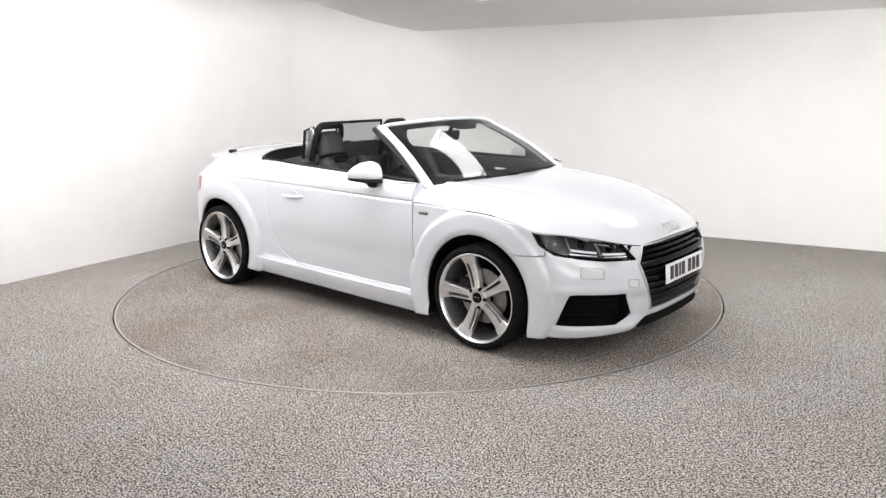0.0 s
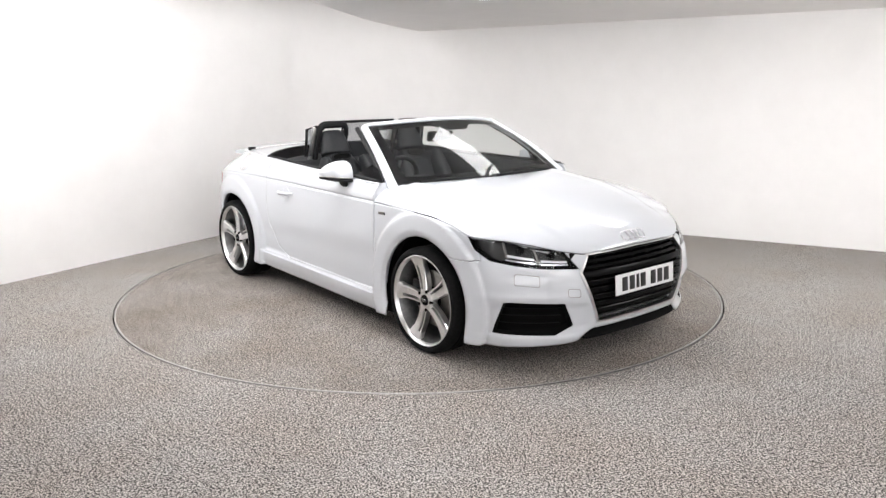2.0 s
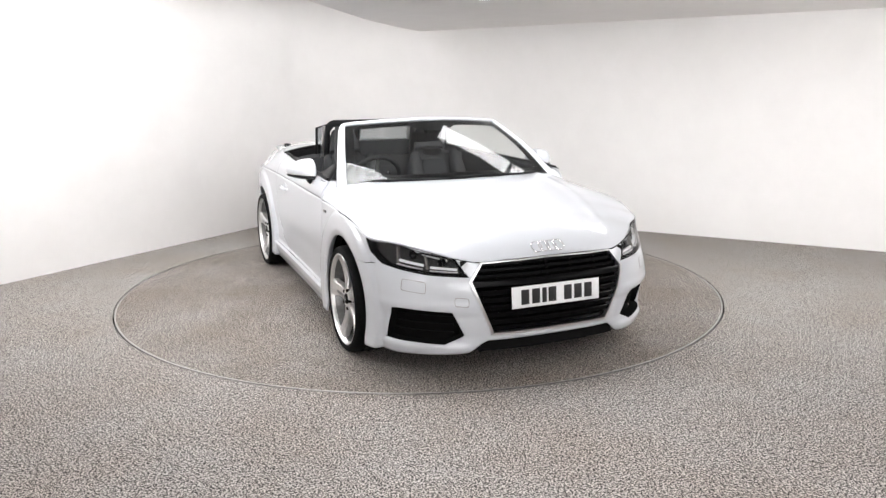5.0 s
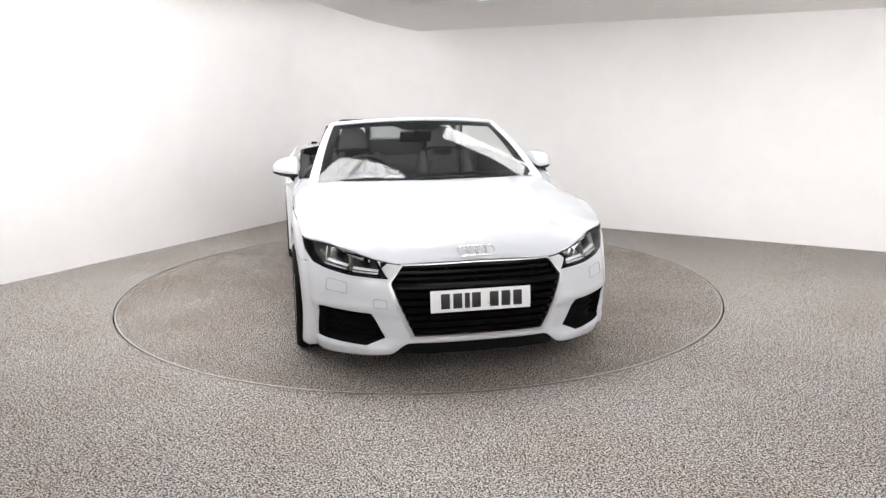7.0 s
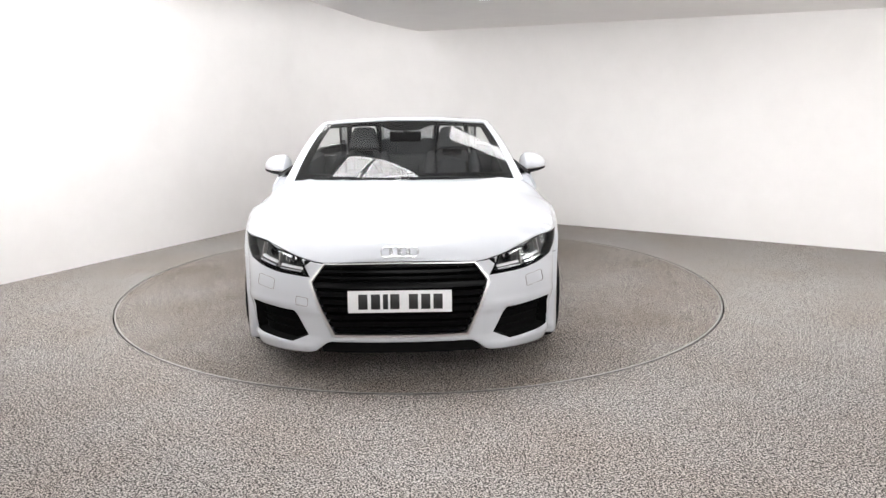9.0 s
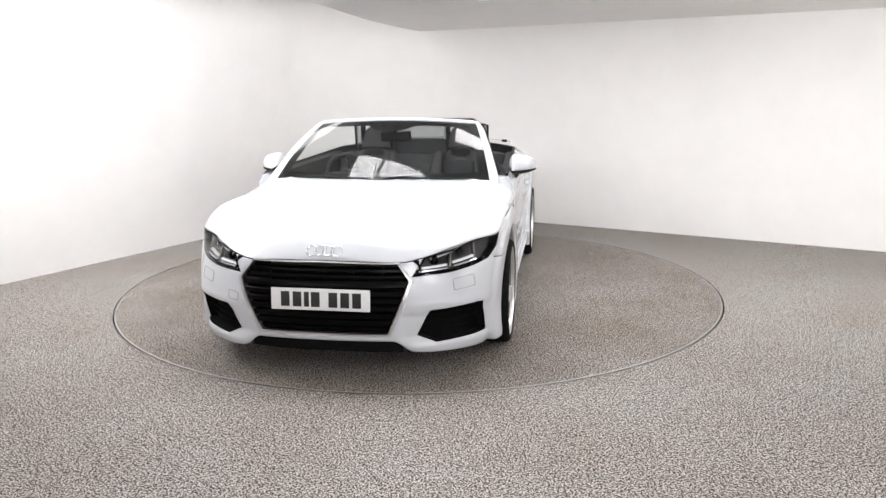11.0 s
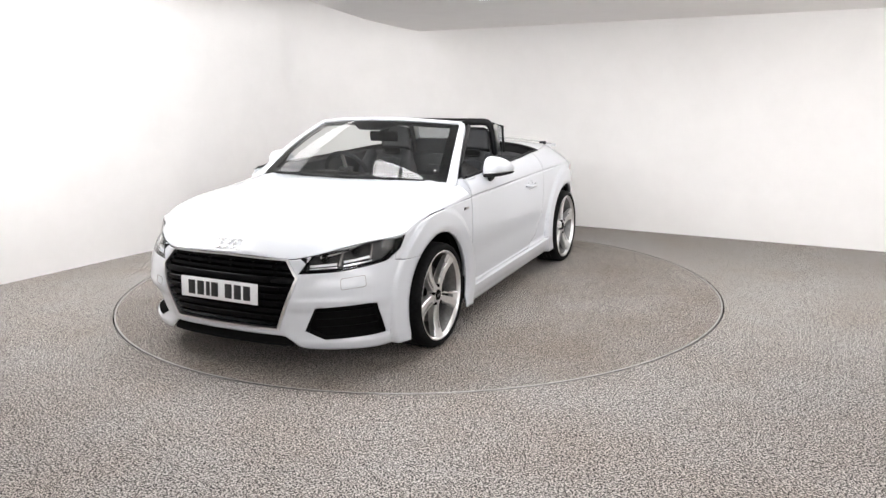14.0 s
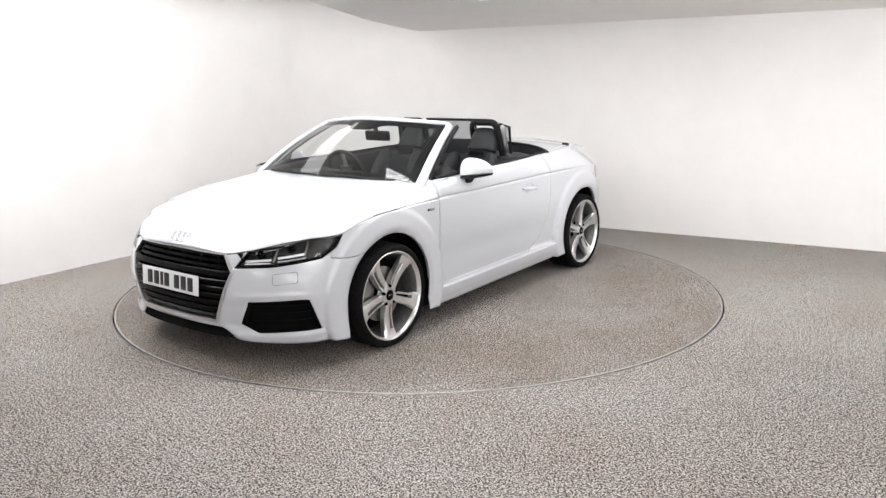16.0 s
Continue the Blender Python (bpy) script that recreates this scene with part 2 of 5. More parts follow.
def build_room():
    # floor: one sheet with a round hole for the turntable
    n = 128
    outer = [room_at(a, b) for a, b in ((-0.3, -0.3), (10.3, -0.3), (10.3, 10.8), (-0.3, 10.8))]
    bm = bmesh.new()
    hole = [bm.verts.new((2.260 * math.cos(k), 2.260 * math.sin(k), 0)) for k in np.linspace(0, 2 * math.pi, n, endpoint=False)]
    rim = []
    for k in np.linspace(0, 2 * math.pi, n, endpoint=False):
        d = Vector((math.cos(k), math.sin(k), 0))
        best = 99.0
        for i in range(4):
            a, b = outer[i], outer[(i + 1) % 4]
            e = b - a
            den = d.x * e.y - d.y * e.x
            if abs(den) > 1e-9:
                s = (a.x * e.y - a.y * e.x) / den
                w = (a.x * d.y - a.y * d.x) / den
                if s > 0 and -1e-6 <= w <= 1 + 1e-6:
                    best = min(best, s)
        rim.append(bm.verts.new(d * best))
    deep = [bm.verts.new(v.co + Vector((0, 0, -0.03))) for v in hole]
    for i in range(n):
        j = (i + 1) % n
        bm.faces.new((hole[i], rim[i], rim[j], hole[j]))
        bm.faces.new((deep[i], hole[i], hole[j], deep[j]))
    bmesh.ops.recalc_face_normals(bm, faces=bm.faces)
    fl = finish("floor", bm, M_CARPET, smooth=False)
    tagged(fl, "mottled grey cut-pile carpet floor round a turntable", "floor", kind="structure")
    # a dark bed below the turntable's joint
    bm = bmesh.new()
    bmesh.ops.create_circle(bm, cap_ends=True, segments=96, radius=2.5, matrix=Matrix.Translation((0, 0, -0.032)))
    tagged(finish("floor_bed", bm, M_SHELL, smooth=False), "dark subfloor under the turntable joint", "floor", kind="structure")

    # walls: two long walls joined by a rounded corner, and two behind the camera
    def wall(name, plan, label, z1=HIGH):
        bm = bmesh.new()
        secs = []
        for i, p in enumerate(plan):
            a, b = plan[max(i - 1, 0)], plan[min(i + 1, len(plan) - 1)]
            t = (b - a).normalized()
            out = Vector((-t.y, t.x, 0)) * 0.15
            q = p + out
            secs.append([(p.x, p.y, 0), (p.x, p.y, z1), (q.x, q.y, z1), (q.x, q.y, 0)])
        rings(bm, secs)
        tagged(finish(name, bm, M_WALL, sharp=30), label, "wall", kind="structure")
    arc = [room_at(ROUND - ROUND * math.cos(k), ROUND - ROUND * math.sin(k)) for k in np.linspace(0, math.pi / 2, 25)]
    left = [room_at(0, 10.5)] + [room_at(0, v) for v in (8.0, 5.0, 2.5)] + arc + [room_at(u, 0) for u in (2.5, 4.5, 7.0, 10.0)]
    wall("wall_studio", left, "plain white painted studio wall with a rounded corner")
    wall("wall_east", [room_at(10.0, 0.0), room_at(10.0, 10.5)], "plain white painted studio wall")
    wall("wall_south", [room_at(10.0, 10.5), room_at(0, 10.5)], "plain white painted studio wall")

    # ceiling: a low flat part with a gently curved edge, and a raised bay beside it
    edge = [Vector(p) for p in ((0.06, 3.62, 0), (0.003, 3.42, 0), (-0.241, 2.73, 0), (-0.49, 1.88, 0), (-0.673, 0.98, 0), (-0.823, 0.16, 0), (-1.0, -1.4, 0), (-1.12, -3.2, 0), (-1.2, -5.2, 0), (-1.2, -7.6, 0))]
    bm = bmesh.new()
    far = [p + ALONG * 12.0 for p in edge]
    n = len(edge)
    vs = [[bm.verts.new((p.x, p.y, z)) for p in row] for z in (LOW, LOW + 0.12) for row in (edge, far)]
    for i in range(n - 1):
        bm.faces.new((vs[0][i], vs[0][i + 1], vs[1][i + 1], vs[1][i]))
        bm.faces.new((vs[2][i], vs[3][i], vs[3][i + 1], vs[2][i + 1]))
        bm.faces.new((vs[0][i], vs[2][i], vs[2][i + 1], vs[0][i + 1]))
    bmesh.ops.recalc_face_normals(bm, faces=bm.faces)
    tagged(finish("ceiling", bm, M_CEIL, smooth=False), "flat off-white ceiling with a curved edge", "ceiling", kind="structure")
    bm = bmesh.new()
    box(bm, (11.0, 11.5, 0.1), Matrix.Translation(room_at(5.0, 5.25, HIGH + 0.05)) @ pose(0, 0, 0, 0, 0, -31.56))
    tagged(finish("ceiling_high", bm, M_CEIL, smooth=False), "raised white ceiling over a lit bay", "ceiling", kind="structure")


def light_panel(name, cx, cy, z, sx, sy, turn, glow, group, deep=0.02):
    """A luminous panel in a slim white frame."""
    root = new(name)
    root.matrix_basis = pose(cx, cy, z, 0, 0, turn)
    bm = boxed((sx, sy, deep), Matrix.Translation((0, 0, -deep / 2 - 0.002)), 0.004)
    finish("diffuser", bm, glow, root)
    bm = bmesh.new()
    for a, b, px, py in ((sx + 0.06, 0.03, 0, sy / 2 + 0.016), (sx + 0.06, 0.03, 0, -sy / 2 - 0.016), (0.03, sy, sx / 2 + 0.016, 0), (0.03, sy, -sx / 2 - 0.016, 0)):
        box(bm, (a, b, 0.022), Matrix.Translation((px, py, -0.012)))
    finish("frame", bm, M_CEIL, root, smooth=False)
    tagged(root, "bright white rectangular ceiling light panel, inferred or added as fill", "ceiling light", group)
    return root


def hung_fill_panel(p, q, sx, sy, glow):
    """An added fill panel at p that faces q, hung from the ceiling by two arms."""
    root = new("hung_fill_panel")
    m = look(p, q)
    root.matrix_basis = m
    finish("diffuser", boxed((sx, sy, 0.02), Matrix.Translation((0, 0, -0.012)), 0.004), glow, root)
    finish("housing", boxed((sx + 0.05, sy + 0.05, 0.07), Matrix.Translation((0, 0, 0.036)), 0.012), M_TRIM, root)
    for px in (-sx * 0.4, sx * 0.4):
        a = Vector((px, sy * 0.3, 0.07))
        w = m @ a
        top = m.inverted() @ Vector((w.x, w.y, (LOW if p[0] > -1.0 else HIGH) + 0.002))
        finish("arm", tube([a, a.lerp(top, 0.5), top], 0.012, 8), M_TRIM, root)
    tagged(root, "bright white fill panel hung from the ceiling, added out of view", "studio light", "studio lights")


build_room()


def light_rows():
    g = "ceiling lights"
    # two long lights in line over the car
    light_panel("ceiling_light_or_fill", 0.89, -0.10, LOW + 0.018, 0.94, 0.34, -11, M_STRIP, g)
    light_panel("ceiling_light_or_fill", 1.93, -0.306, LOW + 0.018, 1.10, 0.35, -11, M_STRIP, g)
    # a field of panels in front of the car, in line with the long wall
    for a0, a1 in ((-0.40, -0.08), (-0.04, 0.53), (0.57, 1.15)):
        c = ALONG * (a0 + a1) / 2 + DOWN * 1.20
        light_panel("ceiling_light_or_fill", c.x, c.y, LOW + 0.018, a1 - a0, 0.78, -31.56, M_STRIP, g)
    # fill panels added out of view to brighten the floor's right front
    for u, v in ((3.1, 2.3), (4.1, 2.3), (5.1, 2.3)):
        c = Vector((-0.75, -0.80, 0)) + ALONG * u + DOWN * v
        light_panel("ceiling_light_or_fill", c.x, c.y, LOW + 0.012, 0.60, 0.98, -31.56, M_FILL, g, 0.11)
    # deep fill panels added out of view to wash the long wall and the room's back
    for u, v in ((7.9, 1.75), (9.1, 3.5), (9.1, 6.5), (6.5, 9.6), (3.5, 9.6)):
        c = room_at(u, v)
        light_panel("ceiling_light_or_fill", c.x, c.y, LOW + 0.018, 1.20, 0.60, -31.56 if v < 2 or v > 9 else 58.44, M_FILL, g, 0.11)
    # tilted fill panels added out of view: two high at the sides, aimed at the long wall, and a wide one behind the
    # camera
    hung_fill_panel((3.45, -1.75, 1.92), (0.9, 3.0, 1.35), 1.10, 0.68, M_SOFT)
    hung_fill_panel((-3.0, -1.3, 2.28), (2.2, 2.2, 1.45), 1.45, 0.72, M_SOFT)
    hung_fill_panel((0.6, -7.4, 1.62), (0.1, 0.0, 0.5), 3.20, 1.00, M_WIDE)
    # panel in the raised bay beside the left wall, inferred from its reflection
    light_panel("ceiling_light_or_fill", -2.12, 0.85, HIGH + 0.018, 2.05, 0.60, 42.5, M_GLOW2, g)
    # unseen fill panels added in the bay to brighten the left wall and corner
    for u, v, w in ((0.85, 1.45, 0.9), (0.85, 5.0, 1.2), (0.75, 7.3, 0.9)):
        c = room_at(u, v)
        light_panel("ceiling_light_or_fill", c.x, c.y, HIGH + 0.018, 0.60, w, -31.56, M_GLOW2, g)

light_rows()


def build_turntable():
    root = new("turntable")
    n = 128
    bm = bmesh.new()
    ang = np.linspace(0, 2 * math.pi, n, endpoint=False)
    rad = [0.0001, 0.8, 1.6, 2.238]
    secs = [[(r * math.cos(k), r * math.sin(k), 0.0) for k in ang] for r in rad]
    secs.append([(2.238 * math.cos(k), 2.238 * math.sin(k), -0.028) for k in ang])
    rings(bm, secs, caps=False)
    finish("carpet_disc", bm, M_CARPET2, root, smooth=False)
    bm = bmesh.new()
    rings(bm, [[(r * math.cos(k), r * math.sin(k), z) for k in ang] for r, z in ((2.239, -0.02), (2.239, 0.002), (2.243, 0.003), (2.249, 0.001), (2.249, -0.02))], caps=False)
    finish("edge_trim", bm, M_RING, root, "thin worn metal edge trim")
    tagged(root, "round flush turntable covered in worn grey carpet", "turntable")
    return root


turntable = build_turntable()

# ---- the car: outline curves (metres; x forward of the front axle, y to the left, z up) ----
PLAN = [(0.868, 0.0), (0.862, 0.2), (0.842, 0.36), (0.80, 0.50), (0.715, 0.65), (0.59, 0.785), (0.44, 0.865), (0.22, 0.902), (0.0, 0.912), (-0.5, 0.910), (-1.25, 0.905), (-2.0, 0.908),
        (-2.5, 0.914), (-2.75, 0.885), (-2.95, 0.815), (-3.10, 0.70), (-3.20, 0.52), (-3.26, 0.28), (-3.28, 0.0)]


def dense(points, per=24):
    p = [np.array(q, float) for q in points]
    p = [p[0] * [1, -1] + [0, -2 * p[1][1] * 0]] + p + [p[-1]]
    p[0] = np.array([p[2][0], -p[2][1]])
    p[-1] = np.array([p[-3][0], -p[-3][1]])
    out = []
    for i in range(1, len(p) - 2):
        for t in np.linspace(0, 1, per, endpoint=False):
            a, b, c, d = p[i - 1:i + 3]
            out.append(0.5 * (2 * b + (c - a) * t + (2 * a - 5 * b + 4 * c - d) * t * t + (3 * b - a - 3 * c + d) * t ** 3))
    out.append(p[-2])
    return np.array(out)


PC = dense(PLAN)
PS = np.concatenate([[0], np.cumsum(np.hypot(*np.diff(PC, axis=0).T))])
LEN = PS[-1]
_t = np.gradient(PC, axis=0)
_t /= np.linalg.norm(_t, axis=1)[:, None]
PN = np.stack([_t[:, 1], -_t[:, 0]], 1)


def s_x(x):
    return float(np.interp(-x, -PC[:, 0], PS))


def s_y(y):
    return float(np.interp(y, PC[:200, 1], PS[:200]))


FRONT, REAR = (-0.008, 0.325, 0.360, 0.497), (-2.508, 0.330, 0.355, 0.498)     # wheel arches: x, z, opening, flare
ZT = curve_of([(0, 0.652), (s_y(0.25), 0.650), (s_y(0.404), 0.645), (s_y(0.524), 0.660), (s_y(0.70), 0.698), (s_x(0.36), 0.742), (s_x(0.24), 0.783), (s_x(0.06), 0.816), (s_x(-0.16), 0.824),
               (s_x(-0.48), 0.833), (s_x(-0.9), 0.838), (s_x(-1.45), 0.847), (s_x(-2.0), 0.856), (s_x(-2.5), 0.858), (s_x(-2.75), 0.845), (s_x(-3.0), 0.83), (LEN, 0.83)])
ZB = curve_of([(0, 0.235), (s_y(0.36), 0.235), (s_y(0.47), 0.172), (s_y(0.62), 0.158), (s_x(0.35), 0.145), (s_x(0.0), 0.15), (s_x(-0.36), 0.146), (s_x(-0.55), 0.138), (s_x(-1.2), 0.150), (s_x(-2.05), 0.174), (s_x(-2.5), 0.2),
               (s_x(-2.9), 0.24), (LEN, 0.27)])


def belt(s, z, lift=0.0):
    """A point of the body's flank: s metres round the outline from the nose, at height z."""
    s, z = np.asarray(s, float), np.asarray(z, float)
    x, y = np.interp(s, PS, PC[:, 0]), np.interp(s, PS, PC[:, 1])
    nx, ny = np.interp(s, PS, PN[:, 0]), np.interp(s, PS, PN[:, 1])
    dz = z - 0.60
    side = -0.020 - np.where(dz > 0, 0.16 * dz * dz, 0.22 * dz * dz) - 0.006 * np.exp(-((z - 0.46) / 0.07) ** 2)
    sill = smooth(-0.36, -0.44, x) * smooth(-2.12, -2.0, x)
    top = 0.262 + 0.034 * (-x - 0.4) / 1.6
    side = side + sill * (0.036 * smooth(top + 0.012, top - 0.016, z) - 0.012 * smooth(top - 0.05, top - 0.12, z))
    for xc, zc, r0, r1 in (FRONT, REAR):
        d = np.hypot(x - xc, z - zc)
        w = smooth(r1 + 0.006, r1 - 0.010, d)
        fl = -0.002 - 0.012 * smooth(r0 + 0.03, r0, d) - 0.55 * np.maximum(0, z - 0.66) ** 2
        side = mix(side, fl, w)
    front = np.where(z > 0.43, -1.25 * (z - 0.43) ** 2, -0.7 * (z - 0.43) ** 2)
    front = front + 0.018 * smooth(0.225, 0.2, z) * smooth(0.40, 0.5, y) - 0.012 * smooth(0.40, 0.36, z) * smooth(0.22, 0.26, z) * smooth(0.36, 0.44, y) * smooth(0.9, 0.82, y)
    front = front + 0.006 * np.exp(-((z - 0.425) / 0.02) ** 2) * smooth(0.40, 0.5, y)
    back = np.where(z > 0.55, -0.6 * (z - 0.55) ** 2, -0.3 * (z - 0.55) ** 2) - 0.01
    o = mix(mix(side, front, smooth(0.36, 0.60, x)), back, smooth(-2.86, -3.05, x)) + lift
    return np.stack([x + nx * o, y + ny * o, z], -1)


def x_of(s):
    return np.interp(s, PS, PC[:, 0])


# flat-domain panels: polygons in (s, z), cut by simple fields, then laid on the flank
def domain(s0, s1, ds=0.016, rows=34):
    ss = np.linspace(s0, s1, max(2, int((s1 - s0) / ds) + 1))
    out = []
    for a, b in zip(ss, ss[1:]):
        za, zb = np.linspace(ZB(a), ZT(a), rows), np.linspace(ZB(b), ZT(b), rows)
        for i in range(rows - 1):
            out.append(np.array([(a, za[i]), (b, zb[i]), (b, zb[i + 1]), (a, za[i + 1])]))
    return out


def keep(polys, f):
    """The part of the polygons where f(s, z) > 0."""
    out = []
    for p in polys:
        v = f(p[:, 0], p[:, 1])
        if (v > 0).all():
            out.append(p)
        elif (v > 0).any():
            q = []
            n = len(p)
            for i in range(n):
                a, b, va, vb = p[i], p[(i + 1) % n], v[i], v[(i + 1) % n]
                if va > 0:
                    q.append(a)
                if (va > 0) != (vb > 0):
                    t = va / (va - vb)
                    m = a + (b - a) * t
                    vm = float(f(m[:1], m[1:])[0])
                    if abs(vm) > 1e-6 and abs(va - vb) > 1e-9:
                        t2 = np.clip(t + vm / (va - vb), 0, 1)
                        m = a + (b - a) * t2
                    q.append(m)
            if len(q) > 2:
                out.append(np.array(q))
    return out


def side_of(a, b, gap=0.0):
    """Positive to the left of the line from a to b, by gap at least."""
    (ax, az), (bx, bz) = a, b
    L = math.hypot(bx - ax, bz - az)
    return lambda s, z: ((bx - ax) * (z - az) - (bz - az) * (s - ax)) / L - gap


def turned(poly):
    a = sum(p[0] * q[1] - q[0] * p[1] for p, q in zip(poly, poly[1:] + poly[:1]))
    return poly if a > 0 else poly[::-1]


def inside(polys, poly, gap=0.0):
    poly = turned(poly)
    for a, b in zip(poly, poly[1:] + poly[:1]):
        polys = keep(polys, side_of(a, b, gap))
    return polys


def outside(polys, poly, gap=0.0):
    poly = turned(poly)
    out = []
    for a, b in zip(poly, poly[1:] + poly[:1]):
        f = side_of(a, b, -gap)
        out += keep(polys, lambda s, z: -f(s, z))
        polys = keep(polys, f)
    return out


def arch(w, grow=0.0):
    return lambda s, z: np.hypot(x_of(s) - w[0], z - w[1]) - w[2] - grow


def lay(name, polys, mat, parent, sides=(1,), lift=0.0, thick=0.012, label=""):
    verts, faces = [], []
    for sg in sides:
        for p in polys:
            q = belt(p[:, 0], p[:, 1], lift)
            q[:, 1] *= sg
            idx = list(range(len(verts), len(verts) + len(q)))
            verts += [tuple(v) for v in q]
            faces.append(idx if sg > 0 else idx[::-1])
    return mesh(name, verts, faces, mat, parent, label, thick=thick, sharp=50)


# ---- the car: body panels ----
car = new("convertible_car")
tagged(car, "glossy white two-seat convertible car with its roof down on a turntable", "car")
BOTH = ((1, "left"), (-1, "right"))
GRILLE = [(-0.01, 0.660), (s_y(0.402), 0.643), (s_y(0.468), 0.553), (s_y(0.349), 0.264), (-0.01, 0.264)]
LAMP = [(s_x(0.362), 0.738), (s_y(0.540), 0.661), (s_y(0.472), 0.575), (s_y(0.66), 0.583), (s_y(0.775), 0.600), (s_x(0.49), 0.618), (s_x(0.405), 0.668)]
FOG = [(s_y(0.548), 0.396), (s_y(0.775), 0.408), (s_y(0.80), 0.403), (s_x(0.505), 0.224), (s_y(0.585), 0.216), (s_y(0.490), 0.262)]
FENDER = [(s_x(0.44), 0.612), (s_x(0.34), 0.603), (s_x(0.10), 0.600), (s_x(0.10), 0.95), (s_x(0.44), 0.95)]

FENDER_LAP = [(min(a, s_x(0.10)) + (0.002 if a >= s_x(0.10) - 1e-9 else 0.0), b) for a, b in FENDER]


def build_flank():
    # dark inner shell that closes the joints
    shell = domain(0, LEN, 0.04, 14)
    for w in (FRONT, REAR):
        shell = keep(shell, arch(w, 0.01))
    lay("inner_shell", shell, M_SHELL, car, (1, -1), -0.075, 0.0)
    # front bumper
    p = domain(0, s_x(0.1), 0.013, 44)
    p = keep(p, arch(FRONT))
    p = inside(p, [(-1, 0), (s_x(0.1), 0), (s_x(0.1), 1.0), (-1, 1.0)])
    p = keep(p, lambda s, z: np.maximum(z - 0.36, s_x(0.352) - s))
    p = outside(p, FENDER, 0.002)
    p = outside(p, LAMP, 0.003)
    p = outside(p, GRILLE, 0.0)
    p = outside(p, FOG, 0.0)
    p = keep(p, lambda s, z: ZT(s) - z - 0.006)
    lay("front_bumper", p, M_PAINT, car, (1, -1), 0.0, 0.014, "glossy white bumper with angular side intakes")
    for sg, nm in BOTH:
        # front wing
        p = domain(s_x(0.46), s_x(-0.50), 0.013, 44)
        p = keep(p, arch(FRONT))
        p = keep(p, lambda s, z: s_x(-0.487) - 0.002 - s)
        p = keep(p, lambda s, z: np.maximum(z - 0.34, s - s_x(-0.355)))
        q = inside([x for x in p if x[:, 0].min() < s_x(0.1)], FENDER_LAP, 0.002)
        q = outside(q, LAMP, 0.003)
        r = keep([x for x in p], lambda s, z: s - s_x(0.1))
        r = keep(r, lambda s, z: ZT(s) - z - 0.006)
        q = keep(q, lambda s, z: ZT(s) - z - 0.006)
        lay("front_wing", q + r, M_PAINT, car, (sg,), 0.0, 0.012)
        # door skin
        door = [(s_x(-0.491), 0.262), (s_x(-1.62), 0.288), (s_x(-1.78), 0.36), (s_x(-1.90), 0.52), (s_x(-1.935), 0.70), (s_x(-1.93), 0.90), (s_x(-0.491), 0.90)]
        p = inside(domain(s_x(-0.44), s_x(-2.0), 0.02, 36), door, 0.0007)
        lay("door", p, M_PAINT, car, (sg,), 0.0, 0.012)
        # sill and rear quarter
        p = domain(s_x(-0.40), s_x(-2.35), 0.018, 44)
        p = keep(keep(p, arch(FRONT)), arch(REAR))
        low = keep(keep(p, lambda s, z: 0.262 + 0.034 * (-x_of(s) - 0.4) / 1.6 - 0.001 - z), lambda s, z: s - s_x(-0.487))
        low = keep(low, lambda s, z: s_x(-2.06) - s)
        lay("side_sill", low, M_PAINT, car, (sg,), 0.0, 0.012)
        p = domain(s_x(-1.55), LEN, 0.016, 44)
        p = keep(p, arch(REAR))
        p = outside(p, door, 0.0007)
        p = keep(p, lambda s, z: np.maximum(z - (0.262 + 0.034 * (-x_of(s) - 0.4) / 1.6) - 0.0004, s - s_x(-2.06)))
        tail = [(s_x(-2.80), 0.83), (s_x(-2.86), 0.70), (s_x(-3.12), 0.70), (s_x(-3.12), 0.83)]
        lay("rear_quarter", outside(p, tail, 0.002), M_PAINT, car, (sg,), 0.0, 0.012)
        lay("tail_light", inside(p, tail, 0.002), M_RED, car, (sg,), 0.002, 0.02, "red tail light lens")
        # wheel arch lips and liners
        for w in (FRONT, REAR):
            bm = bmesh.new()
            secs = []
            for k in np.linspace(math.radians(3), math.radians(177), 55):
                x, z = w[0] + (w[2] + 0.0005) * math.cos(k), w[1] + (w[2] + 0.0005) * math.sin(k)
                s = s_x(x)
                if z < ZB(s):
                    continue
                b = belt(s, z)
                x2, z2 = w[0] + (w[2] + 0.012) * math.cos(k), w[1] + (w[2] + 0.012) * math.sin(k)
                secs.append([(b[0], sg * b[1], b[2]), (x, sg * (b[1] - 0.016), z), (x2, sg * (b[1] - 0.03), z2)])
            part("arch_lip", rings(bm, secs, closed=False), M_PAINT, car)
            bm = bmesh.new()
            secs = [[(w[0] + r * math.cos(k), sg * y, w[1] + r * math.sin(k)) for r, y in ((0.368, 0.825), (0.40, 0.81), (0.40, 0.60), (0.06, 0.60))] for k in np.linspace(math.radians(-28), math.radians(208), 41)]
            part("wheel_arch_liner", rings(bm, secs, closed=False), M_SHELL, car)


def build_joint_shade():
    """Black tubes set in the joints round the bonnet and at the doors' front edges, standing in for the gaps' shade."""
    for sg, nm in BOTH:
        pts = []
        for s in np.linspace(s_y(0.41), s_x(-0.485), 60):
            q = belt(s, ZT(s) - 0.003, -0.0068)
            pts.append((q[0], sg * q[1], q[2]))
        part("bonnet_joint_shade", tube(pts, 0.0038, 6), M_SHELL, car)
        pts = []
        for z in np.linspace(0.265, 0.833, 24):
            q = belt(s_x(-0.489), z, -0.007)
            pts.append((q[0], sg * q[1], q[2]))
        part("door_joint_shade", tube(pts, 0.004, 6), M_SHELL, car)


